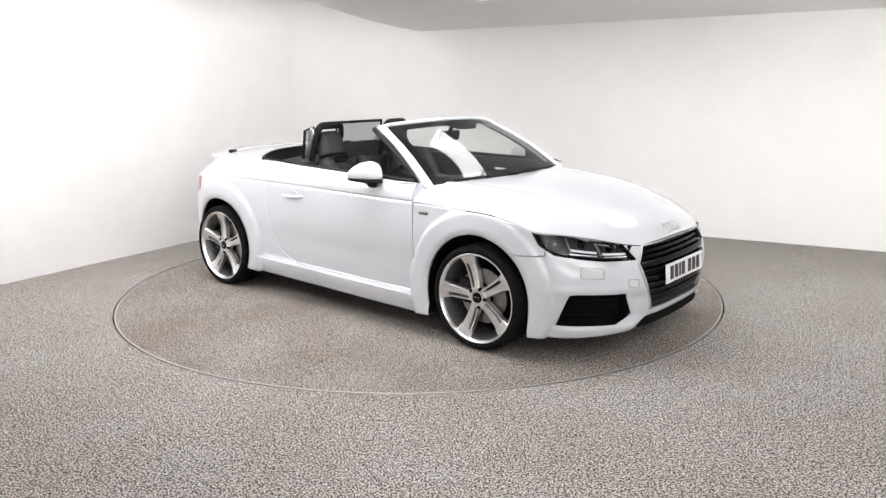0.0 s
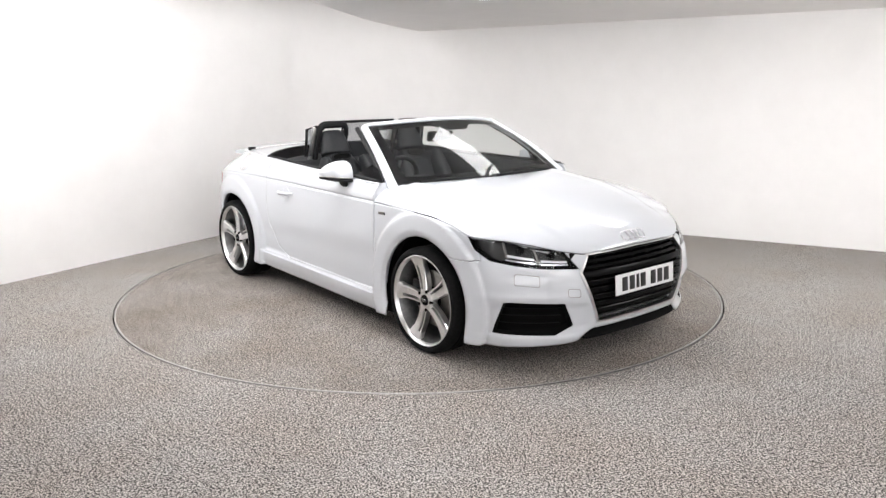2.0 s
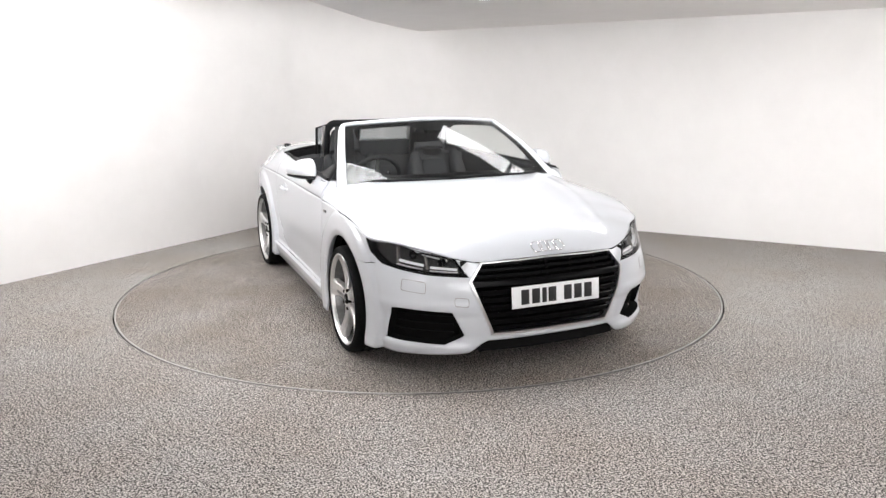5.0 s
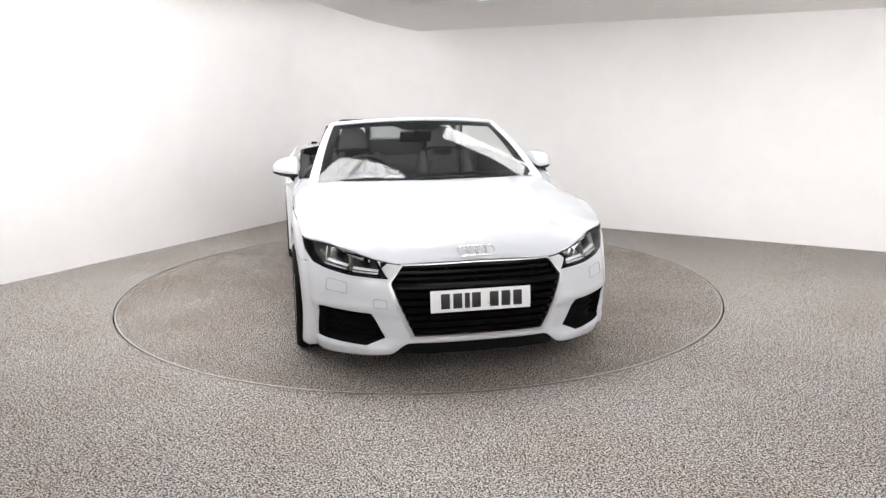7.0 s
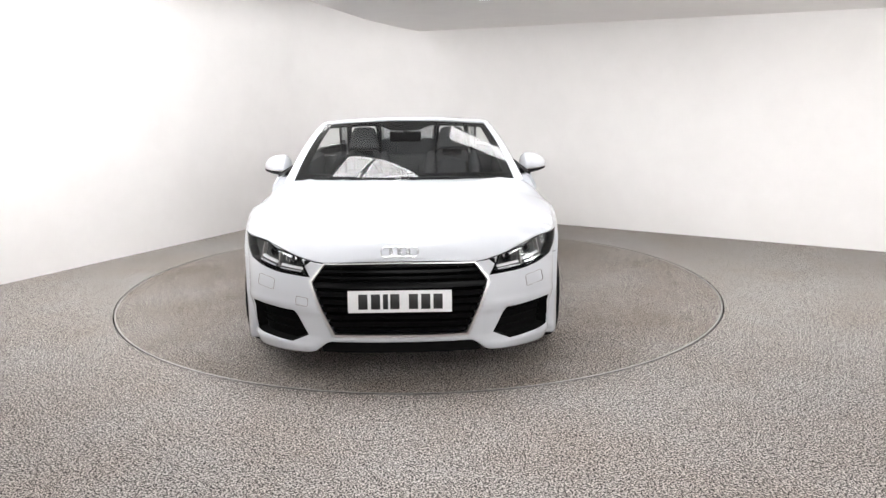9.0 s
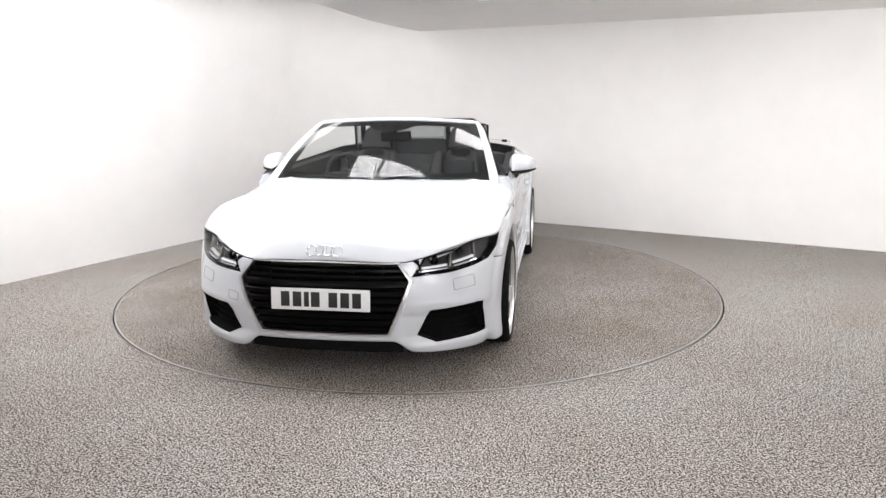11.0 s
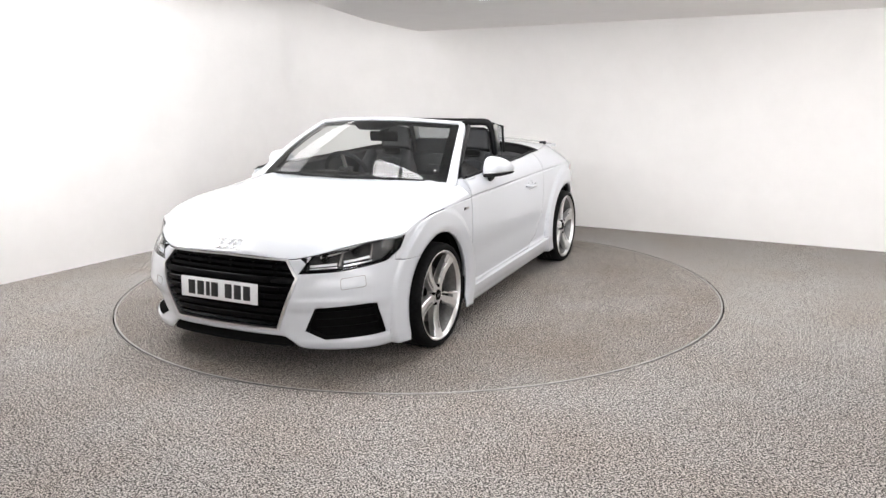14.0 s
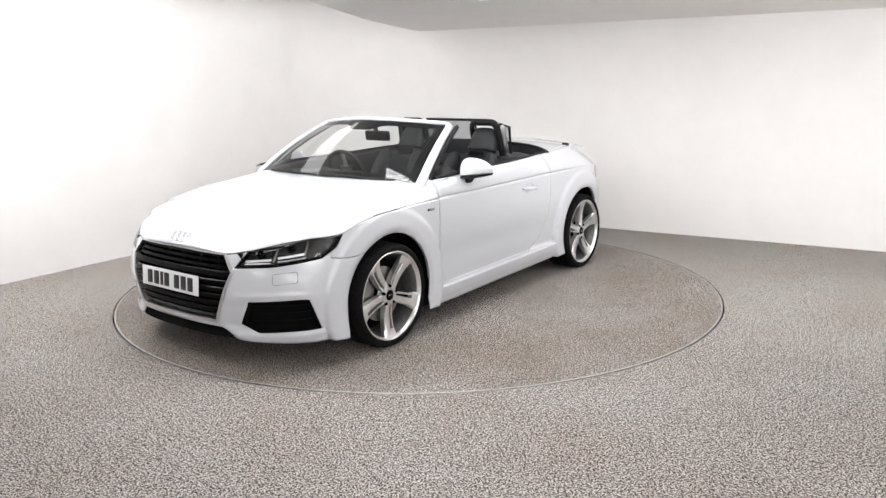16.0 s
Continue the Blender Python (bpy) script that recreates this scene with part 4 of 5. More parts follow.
def build_headlight(sg):
    lens_p = inside(domain(0.2, s_x(0.3), 0.012, 44), LAMP, 0.001)
    lamp = lay("headlight", lens_p, M_LENS, car, (sg,), 0.001, 0.0, "angular headlight with white light strips")
    lamp.visible_shadow = False
    lay("housing", inside(domain(0.2, s_x(0.3), 0.02, 30), LAMP, 0.0), M_LAMP, lamp, (sg,), -0.045, 0.0)
    bm = bmesh.new()
    loop = []
    for a, b in zip(LAMP, LAMP[1:] + LAMP[:1]):
        for k in np.linspace(0, 1, 12, endpoint=False):
            loop.append((mix(a[0], b[0], k), mix(a[1], b[1], k)))
    loop.append(loop[0])
    cs, cz = sum(p[0] for p in LAMP) / len(LAMP), sum(p[1] for p in LAMP) / len(LAMP)
    secs = []
    for s, z in loop:
        row = []
        for f, o in ((1.0, 0.001), (0.955, -0.001), (0.94, -0.046)):
            q = belt(cs + (s - cs) * f, cz + (z - cz) * f, o)
            row.append((q[0], sg * q[1], q[2]))
        secs.append(row)
    part("bezel", rings(bm, secs, closed=False), M_BLACK, lamp)

    def strip(name, pts, h, lift, mat, n=14):
        bm = bmesh.new()
        secs = []
        for (sa, za), (sb, zb) in zip(pts, pts[1:]):
            for k in np.linspace(0, 1, n):
                s, z = mix(sa, sb, k), mix(za, zb, k)
                ring = []
                for dz, o in ((-h / 2, 0), (h / 2, 0), (h / 2, -0.012), (-h / 2, -0.012)):
                    q = belt(s, z + dz, lift + o)
                    ring.append((q[0], sg * q[1], q[2]))
                secs.append(ring)
        part(name, rings(bm, secs), mat, lamp)
    # two light guides along the lower edge, the two upright blades, and the upper reflector
    strip("light_guide", [(s_y(0.525), 0.606), (s_y(0.655), 0.614)], 0.010, -0.014, M_LED)
    strip("light_guide", [(s_y(0.685), 0.622), (s_y(0.80), 0.640)], 0.010, -0.014, M_LED)
    strip("reflector_tray", [(s_y(0.525), 0.594), (s_y(0.655), 0.600)], 0.006, -0.010, M_REFLECTOR)
    strip("reflector_tray", [(s_y(0.685), 0.606), (s_y(0.80), 0.622)], 0.006, -0.010, M_REFLECTOR)
    strip("upper_reflector", [(s_y(0.715), 0.684), (s_y(0.775), 0.704)], 0.010, -0.016, M_LED)
    strip("chrome_shelf", [(s_y(0.575), 0.650), (s_y(0.70), 0.677)], 0.014, -0.018, M_REFLECTOR)
    for s0, z0, s1, z1 in ((s_y(0.665), 0.605, s_y(0.685), 0.672), (s_y(0.795), 0.628, s_y(0.815), 0.700)):
        bm = bmesh.new()
        secs = []
        for k in np.linspace(0, 1, 8):
            s, z = mix(s0, s1, k), mix(z0, z1, k)
            ring = []
            for ds, o in ((-0.005, 0), (0.005, 0), (0.005, -0.02), (-0.005, -0.02)):
                q = belt(s + ds, z, -0.010 + o)
                ring.append((q[0], sg * q[1], q[2]))
            secs.append(ring)
        part("upright_blade", rings(bm, secs), M_DISC, lamp)
    for y, z in ((0.60, 0.638), (0.745, 0.665)):
        q = belt(s_y(y), z, -0.035)
        bm = bmesh.new()
        bmesh.ops.create_uvsphere(bm, u_segments=16, v_segments=10, radius=0.024, matrix=Matrix.Translation((q[0], sg * q[1], q[2])))
        part("lamp_lens", bm, M_BLACK, lamp)


def build_mirror(sg):
    # a shell with a flat rear face, a black lower half and a foot on the door
    def shape(z0, z1, grow=0.0):
        bm = bmesh.new()
        secs = []
        for k in np.linspace(0, 1, 15):
            y = mix(0.815, 1.004, k)
            depth = 0.185 * (1 - 0.50 * k ** 2.6)
            top = 1.066 - 0.010 * (1 - k) ** 2 - 0.050 * k ** 2.6
            bot = mix(0.937, 0.960, k ** 2)
            lo, hi = mix(bot, top, z0), mix(bot, top, z1)
            xr = -0.950 + 0.012 * k
            end = (0.45 + 0.55 * math.sin(math.pi * min(1, k * 5 + 0.1) / 2)) * (1 - 0.55 * k ** 9)
            ring = []
            for a in np.linspace(0, 2 * math.pi, 20, endpoint=False):
                c, s_ = math.cos(a), math.sin(a)
                px = xr + depth * (0.5 + 0.5 * math.copysign(abs(c) ** 0.7, c)) * end
                full = (hi - lo) * (0.12 + 0.88 * end)
                pz = lo + full * max(0.0, s_) ** 0.8 * (1 - 0.12 * max(0, c)) - 0.012 * max(0.0, -s_)
                ring.append((px, sg * y, pz))
            secs.append(ring)
        return rings(bm, secs)
    m = part("door_mirror", shape(0.16, 1.0), M_PAINT, car, "white door mirror with a black base", sub=1)
    part("mirror_strip", shape(0.12, 0.20), M_SILVER, m, sub=1)
    part("mirror_base", shape(-0.06, 0.105), M_TRIM, m, sub=1)
    bm = bmesh.new()
    rings(bm, [[(x, sg * (y + dy), z) for x, dy in ((-0.90, -0.025), (-0.80, -0.025), (-0.795, 0.025), (-0.89, 0.025))] for y, z in ((0.80, 0.876), (0.834, 0.879), (0.866, 0.902), (0.884, 0.950))])
    part("mirror_foot", bm, M_TRIM, m, sub=1)
    part("mirror_pane", boxed((0.004, 0.085, 0.050), pose(-0.950, sg * 0.878, 0.994), 0.0015), M_MIRROR, m)


def build_side_details(sg):
    # door handle over a shallow dish
    s0, z0 = s_x(-1.615), 0.772
    c = belt(s0, z0)
    bm = bmesh.new()
    secs = []
    for k in np.linspace(-1, 1, 17):
        x = -1.615 - 0.098 * k
        q = belt(s_x(x), z0)
        off = 0.030 * (1 - abs(k) ** 4) + 0.002
        hh = 0.0125 * (1 - 0.35 * k ** 6)
        ring = []
        for a in np.linspace(0, 2 * math.pi, 10, endpoint=False):
            ring.append((x, sg * (q[1] + off + 0.009 * math.cos(a)), z0 + hh * math.sin(a) - 0.004 * k))
        secs.append(ring)
    h = part("door_handle", rings(bm, secs), M_PAINT, car)
    bm = bmesh.new()
    ring0 = []
    for a in np.linspace(0, 2 * math.pi, 28, endpoint=False):
        q = belt(s_x(-1.615 + 0.052 * math.cos(a)), z0 + 0.004 + 0.036 * math.sin(a), 0.001)
        ring0.append((q[0], sg * q[1], q[2]))
    part("handle_dish", tube(ring0, 0.0022, 5, closed=True), M_PAINT, h)
    q = belt(s_x(-1.727), z0, 0.004)
    bm = bmesh.new()
    bmesh.ops.create_uvsphere(bm, u_segments=10, v_segments=8, radius=0.009, matrix=Matrix.Translation((q[0], sg * q[1], q[2])))
    part("lock_cap", bm, M_SILVER, h)
    # small badge on the wing: a red and a grey bar
    for x, w, mat, nm in ((-0.372, 0.010, M_TRIM, "wing_badge"), (-0.408, 0.05, M_DISC, "wing_badge_bar")):
        q = belt(s_x(x), 0.772, 0.002)
        part(nm, boxed((w, 0.004, 0.016), pose(q[0], sg * q[1], q[2]), 0.001), mat, car)
    if sg < 0:
        # round filler cap on the rear shoulder
        bm = None
        c = Vector((-2.335, -0.828, 0.938))
        n_ = Vector((-0.05, -0.80, 0.60)).normalized()
        u_ = Vector((1, 0, 0))
        u_ = (u_ - n_ * u_.dot(n_)).normalized()
        v_ = n_.cross(u_)
        cap = None
        for r, t in ((0.082, 0.004), (0.060, 0.003)):
            pts = [c + n_ * 0.018 + u_ * r * math.cos(k) + v_ * r * math.sin(k) for k in np.linspace(0, 2 * math.pi, 40, endpoint=False)]
            o = part("filler_cap" if cap is None else "filler_ring", tube(pts, t, 6, closed=True), M_SILVER, cap or car, "" if cap else "round silver-edged filler cap")
            cap = cap or o
        for i in range(8):
            k = 2 * math.pi * i / 8
            p = c + n_ * 0.019 + u_ * 0.071 * math.cos(k) + v_ * 0.071 * math.sin(k)
            bm = bmesh.new()
            bmesh.ops.create_uvsphere(bm, u_segments=8, v_segments=6, radius=0.006, matrix=Matrix.Translation(p))
            part("cap_screw", bm, M_SILVER, cap)


# ---- wheels ----
def build_wheel(xc, zc, sg, spin):
    """A wheel built round its hub with the outer face towards +y, then set in place."""
    TR = 0.313
    m = Matrix.Translation((xc, sg * 0.785, zc)) @ (Matrix.Identity(4) if sg > 0 else pose(0, 0, 0, 0, 0, 180))

    def put(name, bm, mat, parent, label="", **kw):
        bm.transform(m)
        return part(name, bm, mat, parent, label, **kw)

    def turn(prof, n=72):
        bm = bmesh.new()
        secs = [[(r * math.cos(k), y, r * math.sin(k)) for k in np.linspace(0, 2 * math.pi, n, endpoint=False)] for r, y in prof]
        secs.append(secs[0])
        rings(bm, secs, caps=False)
        bmesh.ops.remove_doubles(bm, verts=bm.verts, dist=1e-5)
        return bm
    wheel = put("wheel", turn([(0.253, 0.108), (0.258, 0.117), (0.262, 0.121), (0.268, 0.119), (0.267, 0.106), (0.250, 0.098)]), M_RIM, car,
                "five-arm silver alloy wheel with a low-profile tyre")
    put("rim_barrel", turn([(0.252, 0.100), (0.262, 0.100), (0.250, 0.0), (0.258, -0.112), (0.252, -0.112), (0.232, -0.10), (0.230, 0.0), (0.238, 0.06)]), M_BARREL, wheel)
    tyre = [(0.264, 0.112), (0.268, 0.121), (0.278, 0.1265), (0.292, 0.1255), (0.303, 0.116), (0.3095, 0.103), (0.3125, 0.083)]
    for g in (0.055, 0.018, -0.018, -0.055):
        tyre += [(TR, g + 0.006), (TR - 0.007, g + 0.004), (TR - 0.007, g - 0.004), (TR, g - 0.006)]
    tyre += [(0.3125, -0.085), (0.304, -0.105), (0.285, -0.122), (0.262, -0.115)]
    put("tyre", turn(tyre, 96), M_RUBBER, wheel)
    put("brake_disc", turn([(0.165, 0.030), (0.165, 0.018), (0.07, 0.018), (0.07, 0.030)], 48), M_DISC, wheel)
    # added black disc shuts the wheel's inner side, in place of its shaded depth
    put("rim_dark_disc", turn([(0.232, -0.06), (0.232, -0.07), (0.02, -0.07), (0.02, -0.06)], 48), M_SHELL, wheel)
    bm = boxed((0.15, 0.05, 0.085), pose(-0.135 * (1 if sg > 0 else -1) * 1.0, 0.030, 0.02, 0, 80, 0), 0.012)
    put("brake_caliper", bm, M_TRIM, wheel)
    hub = put("hub", turn([(0.066, 0.080), (0.060, 0.092), (0.045, 0.096), (0.034, 0.094), (0.034, 0.05), (0.066, 0.05)], 48), M_RIM, wheel)
    put("centre_cap", turn([(0.0315, 0.094), (0.028, 0.099), (0.0005, 0.1005), (0.0005, 0.09), (0.0315, 0.09)], 32), M_BLACK, wheel)
    for i in range(4):
        pts = [((i - 1.5) * 0.0105 + 0.0068 * math.cos(k), 0.1012, 0.0068 * math.sin(k)) for k in np.linspace(0, 2 * math.pi, 16, endpoint=False)]
        put("cap_ring", tube(pts, 0.0009, 5, closed=True), M_CHROME, wheel)
    for i in range(5):
        a0 = 2 * math.pi * i / 5 + math.radians(180 - spin)
        d, p = Vector((math.cos(a0), 0, math.sin(a0))), Vector((-math.sin(a0), 0, math.cos(a0)))

        def blade(name, lat, wid, r0, r1, face, deep, n=14, mat=M_RIM):
            bm = bmesh.new()
            secs = []
            for k in np.linspace(0, 1, n):
                r = mix(r0, r1, k)
                l, w, yf, dp = lat(r), wid(r), face(r), deep(r)
                ring = []
                for a, y_ in ((-0.5, -dp), (-0.5, -0.006), (-0.40, 0.0), (0.40, 0.0), (0.5, -0.006), (0.5, -dp)):
                    ring.append(d * r + p * (l + w * a) + Vector((0, yf + y_, 0)))
                secs.append(ring)
            put(name, rings(bm, secs), mat, wheel, sharp=25)
        q = lambda r: max(0.0, (r - 0.04) / 0.22)
        face = lambda r: 0.092 + 0.020 * q(r) ** 1.6 - 0.012 * math.sin(math.pi * q(r))
        # a broad blade, a slim one beside it, and the solid foot that joins them at the rim
        blade("spoke_blade", lambda r: 0.010 + 0.008 * q(r), lambda r: 0.034 + 0.020 * q(r), 0.035, 0.262, face, lambda r: 0.04)
        blade("spoke_rail", lambda r: -0.023 - 0.011 * q(r), lambda r: 0.0115, 0.045, 0.235, lambda r: face(r) - 0.002, lambda r: 0.035)
        blade("spoke_foot", lambda r: 0.002, lambda r: 0.066 + 0.052 * q(r) ** 3, 0.208, 0.262, lambda r: face(r) - 0.0015, lambda r: 0.03, 6)
        # web between the blades, coloured black for the shade in the slot
        blade("spoke_slot_shade", lambda r: -0.004, lambda r: 0.05, 0.035, 0.205, lambda r: 0.062, lambda r: 0.012, 6, M_TRIM)
        a1 = a0 + math.pi / 5
        bm = bmesh.new()
        bmesh.ops.create_cone(bm, cap_ends=True, segments=6, radius1=0.0115, radius2=0.010, depth=0.03, matrix=Matrix.Translation((0.056 * math.cos(a1), 0.084, 0.056 * math.sin(a1))) @ pose(0, 0, 0, -90))
        put("wheel_bolt", bm, M_BLACK, wheel)


# ---- cockpit ----
def cushion(secs_fn, n=13, m=22):
    """A soft form: rings of superellipses from a function of 0..1 that gives centre, half sizes and axes."""
    bm = bmesh.new()
    secs = []
    for k in np.linspace(0, 1, n):
        c, u, v, p = secs_fn(k)
        ring = []
        for a in np.linspace(0, 2 * math.pi, m, endpoint=False):
            ca, sa = math.cos(a), math.sin(a)
            ring.append(c + u * math.copysign(abs(ca) ** p, ca) + v * math.copysign(abs(sa) ** p, sa))
        secs.append(ring)
    return rings(bm, secs)


def build_seat(yc):
    seat = part("seat", boxed((0.44, 0.46, 0.20), pose(-1.33, yc, 0.36), 0.05, 3), M_LEATHER, car, "black leather sports seat with an integral headrest")
    lean = Vector((-0.36, 0, 0.93))
    fwd = Vector((0.93, 0, 0.36))

    def back(k):
        c = Vector((-1.545, yc, 0.44)) + lean * (0.625 * k)
        w = 0.21 + 0.045 * math.sin(math.pi * min(1, k * 1.1)) - 0.10 * k ** 4
        end = 0.75 + 0.25 * math.sin(math.pi * min(1, max(0, k))) ** 0.5
        return c, Vector((0, w, 0)), fwd * 0.075 * end, 0.65
    part("backrest", cushion(back), M_LEATHER, seat, sub=1)

    def head(k):
        c = Vector((-1.545, yc, 0.44)) + lean * (0.600 + 0.205 * k)
        w = (0.132 - 0.038 * k) * (1 - 0.16 * k ** 8)
        return c + fwd * 0.012, Vector((0, w, 0)), fwd * (0.066 - 0.012 * k) * (1 - 0.4 * k ** 6), 0.72
    part("headrest", cushion(head, 9), M_LEATHER, seat, sub=1)
    for sg in (-1, 1):
        def bolster(k):
            c = Vector((-1.50, yc + sg * (0.20 - 0.030 * k * k), 0.46)) + lean * (0.57 * k) + fwd * 0.062
            q = 0.3 + 0.7 * math.sin(math.pi * (0.08 + 0.84 * k))
            return c, Vector((0, 0.062 * q, 0)), fwd * 0.098 * q, 0.8
        part("side_bolster", cushion(bolster, 11, 14), M_LEATHER, seat, sub=1)

    def centre(k):
        c = Vector((-1.545, yc, 0.47)) + lean * (0.50 * k) + fwd * 0.068
        return c, Vector((0, 0.125, 0)), fwd * 0.022, 0.5
    part("centre_panel", cushion(centre, 5), M_CLOTH, seat, sub=1)
    # the slot between backrest and headrest, with its trim
    c = Vector((-1.545, yc, 0.44)) + lean * 0.572 + fwd * 0.078
    pts = []
    for k in np.linspace(0, 2 * math.pi, 24, endpoint=False):
        pts.append(c + Vector((0, 0.078 * math.copysign(abs(math.cos(k)) ** 0.7, math.cos(k)), 0)) + lean * 0.024 * math.copysign(abs(math.sin(k)) ** 0.7, math.sin(k)))
    part("slot_trim", tube(pts, 0.006, 6, closed=True), M_TRIM, seat)
    bm = bmesh.new()
    rings(bm, [[p + fwd * o for p in pts] for o in (-0.01, 0.0)])
    part("slot", bm, M_SHELL, seat)


def build_hoop(yc):
    # roll hoop: black padded arch with a silver outer leg
    pts = []
    w, z0, z1 = 0.122, 0.95, 1.240
    prof = [(-w, z0)] + [(-w + 0.05 - 0.05 * math.cos(k), z1 - 0.06 + 0.06 * math.sin(k)) for k in np.linspace(0, math.pi / 2, 6)] + [(w - 0.05 + 0.05 * math.sin(k), z1 - 0.06 + 0.06 * math.cos(k)) for k in np.linspace(0, math.pi / 2, 6)] + [(w, z0)]
    for y, z in prof:
        pts.append((-1.885 + 0.36 * (z - z0), yc + y, z))
    hoop = part("roll_hoop", tube(pts, 0.0205, 12, flat=1.35), M_TRIM, car, "black padded roll hoop with silver sides")
    for sg in (-1, 1):
        q = [(x - 0.034, y + sg * 0.022, z) for x, y, z in (pts[:4] if sg < 0 else pts[-4:])]
        part("hoop_side", tube(q, 0.017, 10, flat=1.5), M_SILVER, hoop)


def build_cockpit():
    tub = bmesh.new()
    rings(tub, [[(x, y, z) for x, y in ((-0.55, -0.80), (-2.33, -0.70), (-2.33, 0.70), (-0.55, 0.80))] for z in (0.26, 0.90)], caps=False)
    bmesh.ops.contextual_create(tub, geom=[e for e in tub.edges if e.is_boundary and all(v.co.z < 0.3 for v in e.verts)])
    part("cabin_tub", tub, M_DASH, car, smooth=False)
    part("underbody", boxed((3.75, 1.32, 0.05), pose(-1.22, 0, 0.195), 0.01), M_SHELL, car)
    # dashboard
    bm = bmesh.new()
    secs = []
    for y in np.linspace(-0.76, 0.76, 31):
        hump = 0.035 * math.exp(-((y + 0.36) / 0.17) ** 2)
        secs.append([(-0.44, y, 0.895), (-0.62, y, 0.905 + hump * 0.6), (-0.74, y, 0.902 + hump), (-0.82, y, 0.875 + hump), (-0.85, y, 0.83), (-0.80, y, 0.70), (-0.74, y, 0.50), (-0.44, y, 0.50)])
    dash = part("dashboard", rings(bm, secs), M_DASH, car, "dark soft-touch dashboard")
    for y in (-0.64, -0.10, 0.0, 0.10, 0.64):
        pts = [(-0.856 + 0.001, y + 0.036 * math.cos(k), 0.80 + 0.036 * math.sin(k)) for k in np.linspace(0, 2 * math.pi, 20, endpoint=False)]
        part("air_vent", tube(pts, 0.006, 6, closed=True), M_SILVER, dash)
    # steering wheel on the right-hand side
    c, n_ = Vector((-0.985, -0.36, 0.885)), Vector((-0.90, 0, 0.42)).normalized()
    u_, v_ = Vector((0, 1, 0)), n_.cross(Vector((0, 1, 0)))
    pts = [c + u_ * 0.178 * math.cos(k) + v_ * (0.172 * math.sin(k)) for k in np.linspace(0, 2 * math.pi, 48, endpoint=False)]
    sw = part("steering_wheel", tube(pts, 0.0165, 10, closed=True), M_LEATHER, car, "black leather steering wheel")
    bm = bmesh.new()
    rot = Matrix((u_, v_, n_)).transposed().to_4x4()
    box(bm, (0.13, 0.11, 0.05), Matrix.Translation(c - n_ * -0.0) @ rot, 0.02, 3)
    part("airbag_boss", bm, M_DASH, sw)
    for k in (0, 180, 270):
        d = u_ * math.cos(radians(k)) + v_ * math.sin(radians(k))
        part("wheel_spoke", tube([c + d * 0.05, c + d * 0.11, c + d * 0.17], 0.014, 8, flat=0.7), M_SILVER if k == 270 else M_DASH, sw)
    part("steering_column", tube([c, c - n_ * 0.12, c - n_ * 0.24], 0.035, 12), M_DASH, sw)
    # middle console and gear lever
    part("centre_console", boxed((0.86, 0.20, 0.30), pose(-1.22, 0, 0.50, 0, 4, 0), 0.03, 3), M_DASH, car)
    bm = bmesh.new()
    bmesh.ops.create_uvsphere(bm, u_segments=14, v_segments=10, radius=0.026, matrix=Matrix.Translation((-1.10, 0, 0.745)))
    knob = part("gear_lever", bm, M_LEATHER, car)
    part("gear_gaiter", tube([(-1.08, 0, 0.63), (-1.095, 0, 0.69), (-1.10, 0, 0.735)], 0.016, 8), M_LEATHER, knob)
    for sg, nm in BOTH:
        # door lining with armrest
        bm = bmesh.new()
        secs = []
        for x in np.linspace(-0.60, -1.90, 18):
            y0, z1 = float(WL_Y(x)) - 0.020, float(WL_Z(x)) - 0.004
            secs.append([(x, sg * y0, z1), (x, sg * (y0 - 0.05), z1 - 0.012), (x, sg * (y0 - 0.075), z1 - 0.09), (x, sg * (y0 - 0.06), z1 - 0.22), (x, sg * (y0 - 0.10), z1 - 0.28), (x, sg * (y0 - 0.08), 0.40), (x, sg * y0, 0.40)])
        lining = part("door_lining", rings(bm, secs), M_DASH, car)
        part("armrest", boxed((0.50, 0.07, 0.05), pose(-1.30, sg * 0.715, 0.73), 0.018, 3), M_LEATHER, lining)
        q = [(-0.88 - 0.16 * k, sg * 0.735, 0.86 + 0.01 * k) for k in np.linspace(0, 1, 6)]
        part("pull_handle", tube(q, 0.010, 8), M_SILVER, lining)
        build_seat(sg * 0.36)
        build_hoop(sg * 0.36)
    # bulkhead, middle bin with a round knob, and the cloth cover behind the hoops
    part("rear_bulkhead", boxed((0.07, 1.42, 0.44), pose(-1.83, 0, 0.76, 0, -12, 0), 0.03, 3), M_DASH, car)
    part("bulkhead_screen", boxed((0.035, 0.50, 0.20), pose(-1.872, 0, 1.0, 0, 8, 0), 0.012, 3), M_CLOTH, car)
    bm = boxed((0.03, 0.17, 0.12), pose(-1.775, 0, 0.83, 0, -14, 0), 0.01)
    lid = part("bulkhead_bin", bm, M_LEATHER, car)
    bm = bmesh.new()
    bmesh.ops.create_uvsphere(bm, u_segments=16, v_segments=10, radius=0.017, matrix=Matrix.Translation((-1.755, 0, 0.835)))
    part("bin_knob", bm, M_CHROME, lid, "round chrome knob")
    bm = bmesh.new()
    secs = []
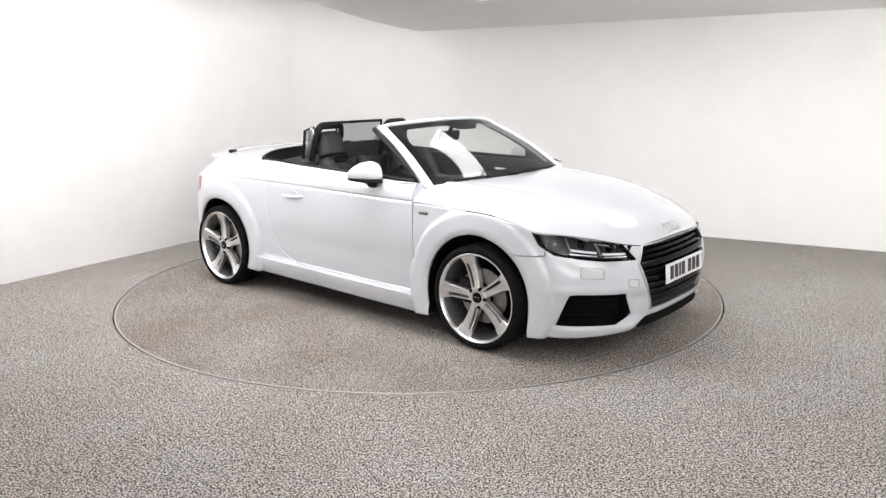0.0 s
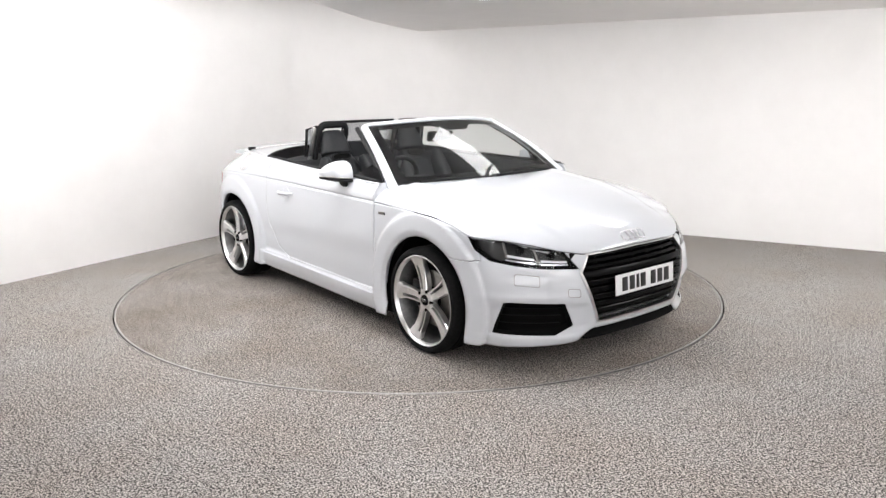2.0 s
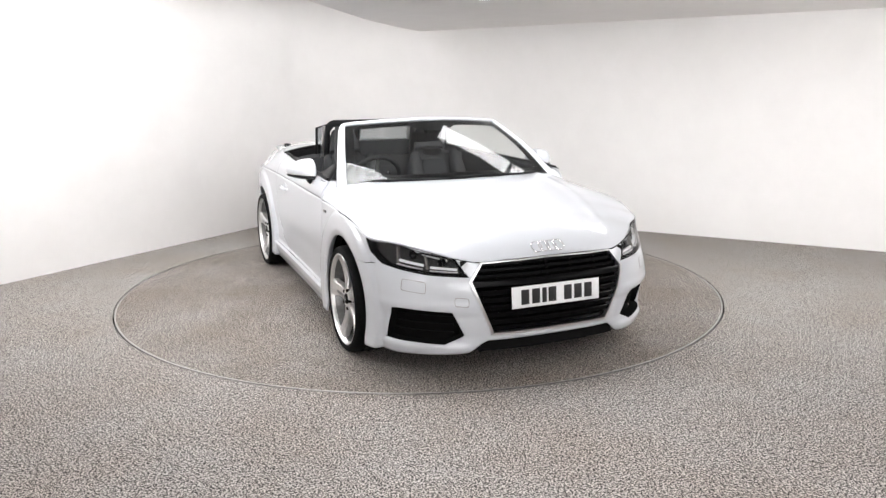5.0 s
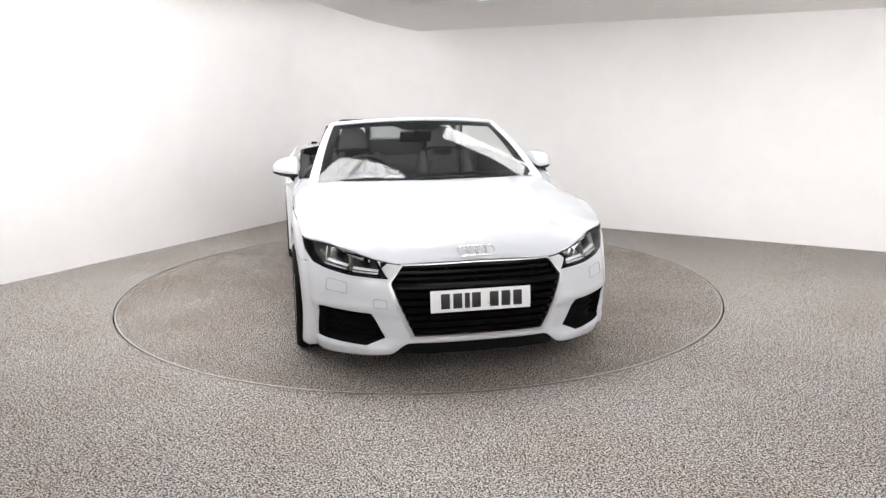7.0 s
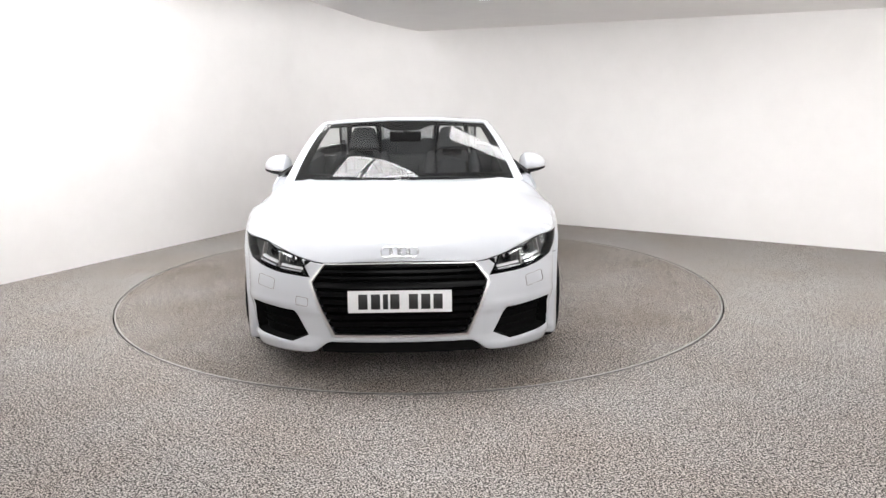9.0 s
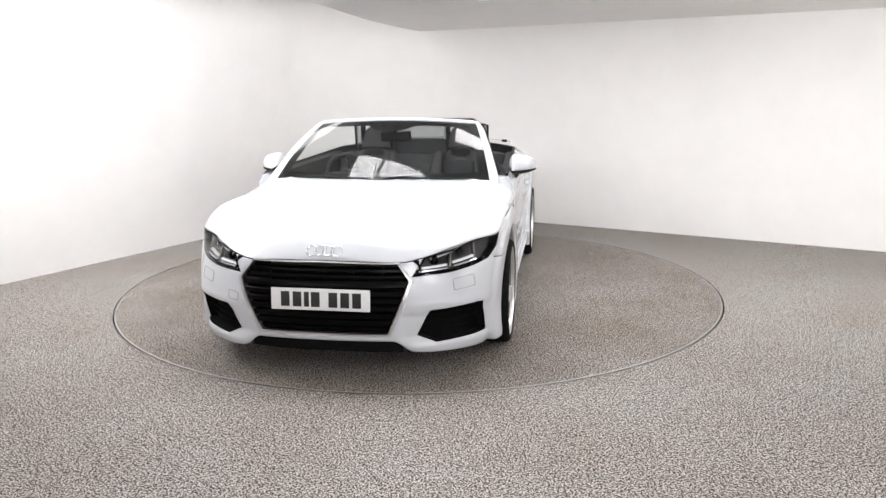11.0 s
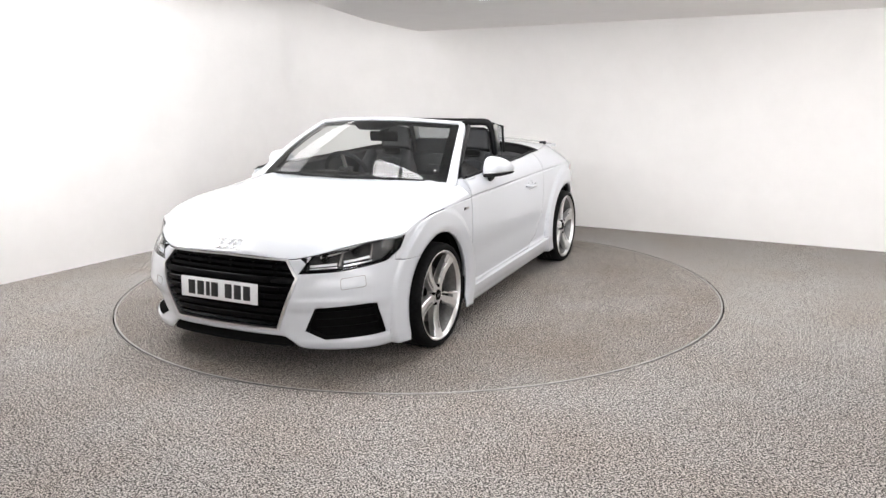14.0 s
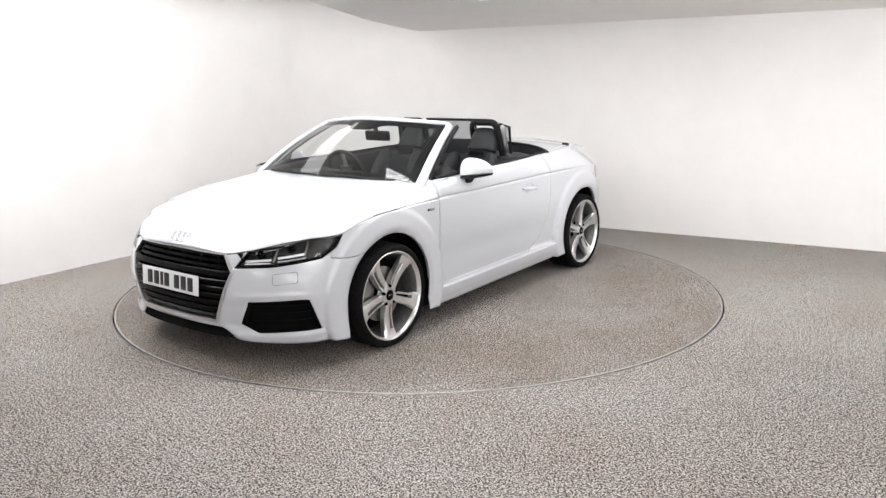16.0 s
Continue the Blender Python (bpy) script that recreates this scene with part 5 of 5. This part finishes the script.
    for y in np.linspace(-0.72, 0.72, 31):
        xr = -2.40 + 0.30 * (abs(y) / 0.76) ** 3.0 + 0.03
        e_ = 0.03 * (1 - (abs(y) / 0.72) ** 4)
        secs.append([(x, y, z) for x, z in ((-1.84, 0.945 + e_ * 0.5), (mix(-1.84, xr, 0.35), 0.965 + e_), (mix(-1.84, xr, 0.7), 0.955 + e_), (xr, 0.93))])
    part("tonneau_cover", rings(bm, secs, closed=False), M_COVER, car, "grey cloth cover over the folded roof")
    # wind deflector: framed smoked pane between and beside the hoops
    wd = None
    for y0, y1, top0, top1 in ((-0.245, 0.245, 1.255, 1.255), (0.480, 0.560, 1.232, 1.205), (-0.560, -0.480, 1.205, 1.232)):
        f = lambda y, z: (-1.885 + 0.16 * (z - 0.95), y, z)
        pane = [f(y0, 1.075 if y0 * y1 < 0 else 1.0), f(y1, 1.075 if y0 * y1 < 0 else 1.0), f(y1, top1), f(y0, top0)]
        bm = bmesh.new()
        rings(bm, [[Vector(p) + Vector((o, 0, 0)) for p in pane] for o in (0, 0.005)])
        o = part("wind_deflector" if wd is None else "deflector_wing", bm, M_MESHGLASS, wd or car, "smoked glass wind deflector in a black frame" if wd is None else "")
        o.visible_shadow = False
        wd = wd or o
        part("deflector_frame", tube([pane[0], pane[3], pane[2], pane[1]], 0.011, 8), M_TRIM, wd)
    # rear-view mirror on the header
    rv = part("rear_view_mirror", boxed((0.035, 0.225, 0.074), pose(-0.925, 0.0, 1.172, 0, 10, 0), 0.015, 3), M_TRIM, car, "black interior rear-view mirror")
    part("mirror_stalk", tube([(-0.920, 0, 1.195), (-0.89, 0, 1.245), (-0.855, 0, 1.268)], 0.016, 8), M_TRIM, rv)


build_flank()
build_joint_shade()
build_hood()
build_upper()
build_screen()
build_nose()
for sg, nm in BOTH:
    build_headlight(sg)
    build_mirror(sg)
    build_side_details(sg)
    build_wheel(0.0, 0.3115, sg, 124 if sg > 0 else 105)
    build_wheel(-2.505, 0.3115, sg, 90 if sg > 0 else 92)
build_cockpit()


# ---- movement ----
def motions():
    rows = [(t, pose(0, 0, 0, 0, 0, -41.55 - 5.419 * t)) for t in (0.0, 2.0, 4.0, 6.0, 8.0, 10.0, 12.0, 14.0, 16.0)]
    walk(car, rows)
    walk(turntable, rows)


motions()
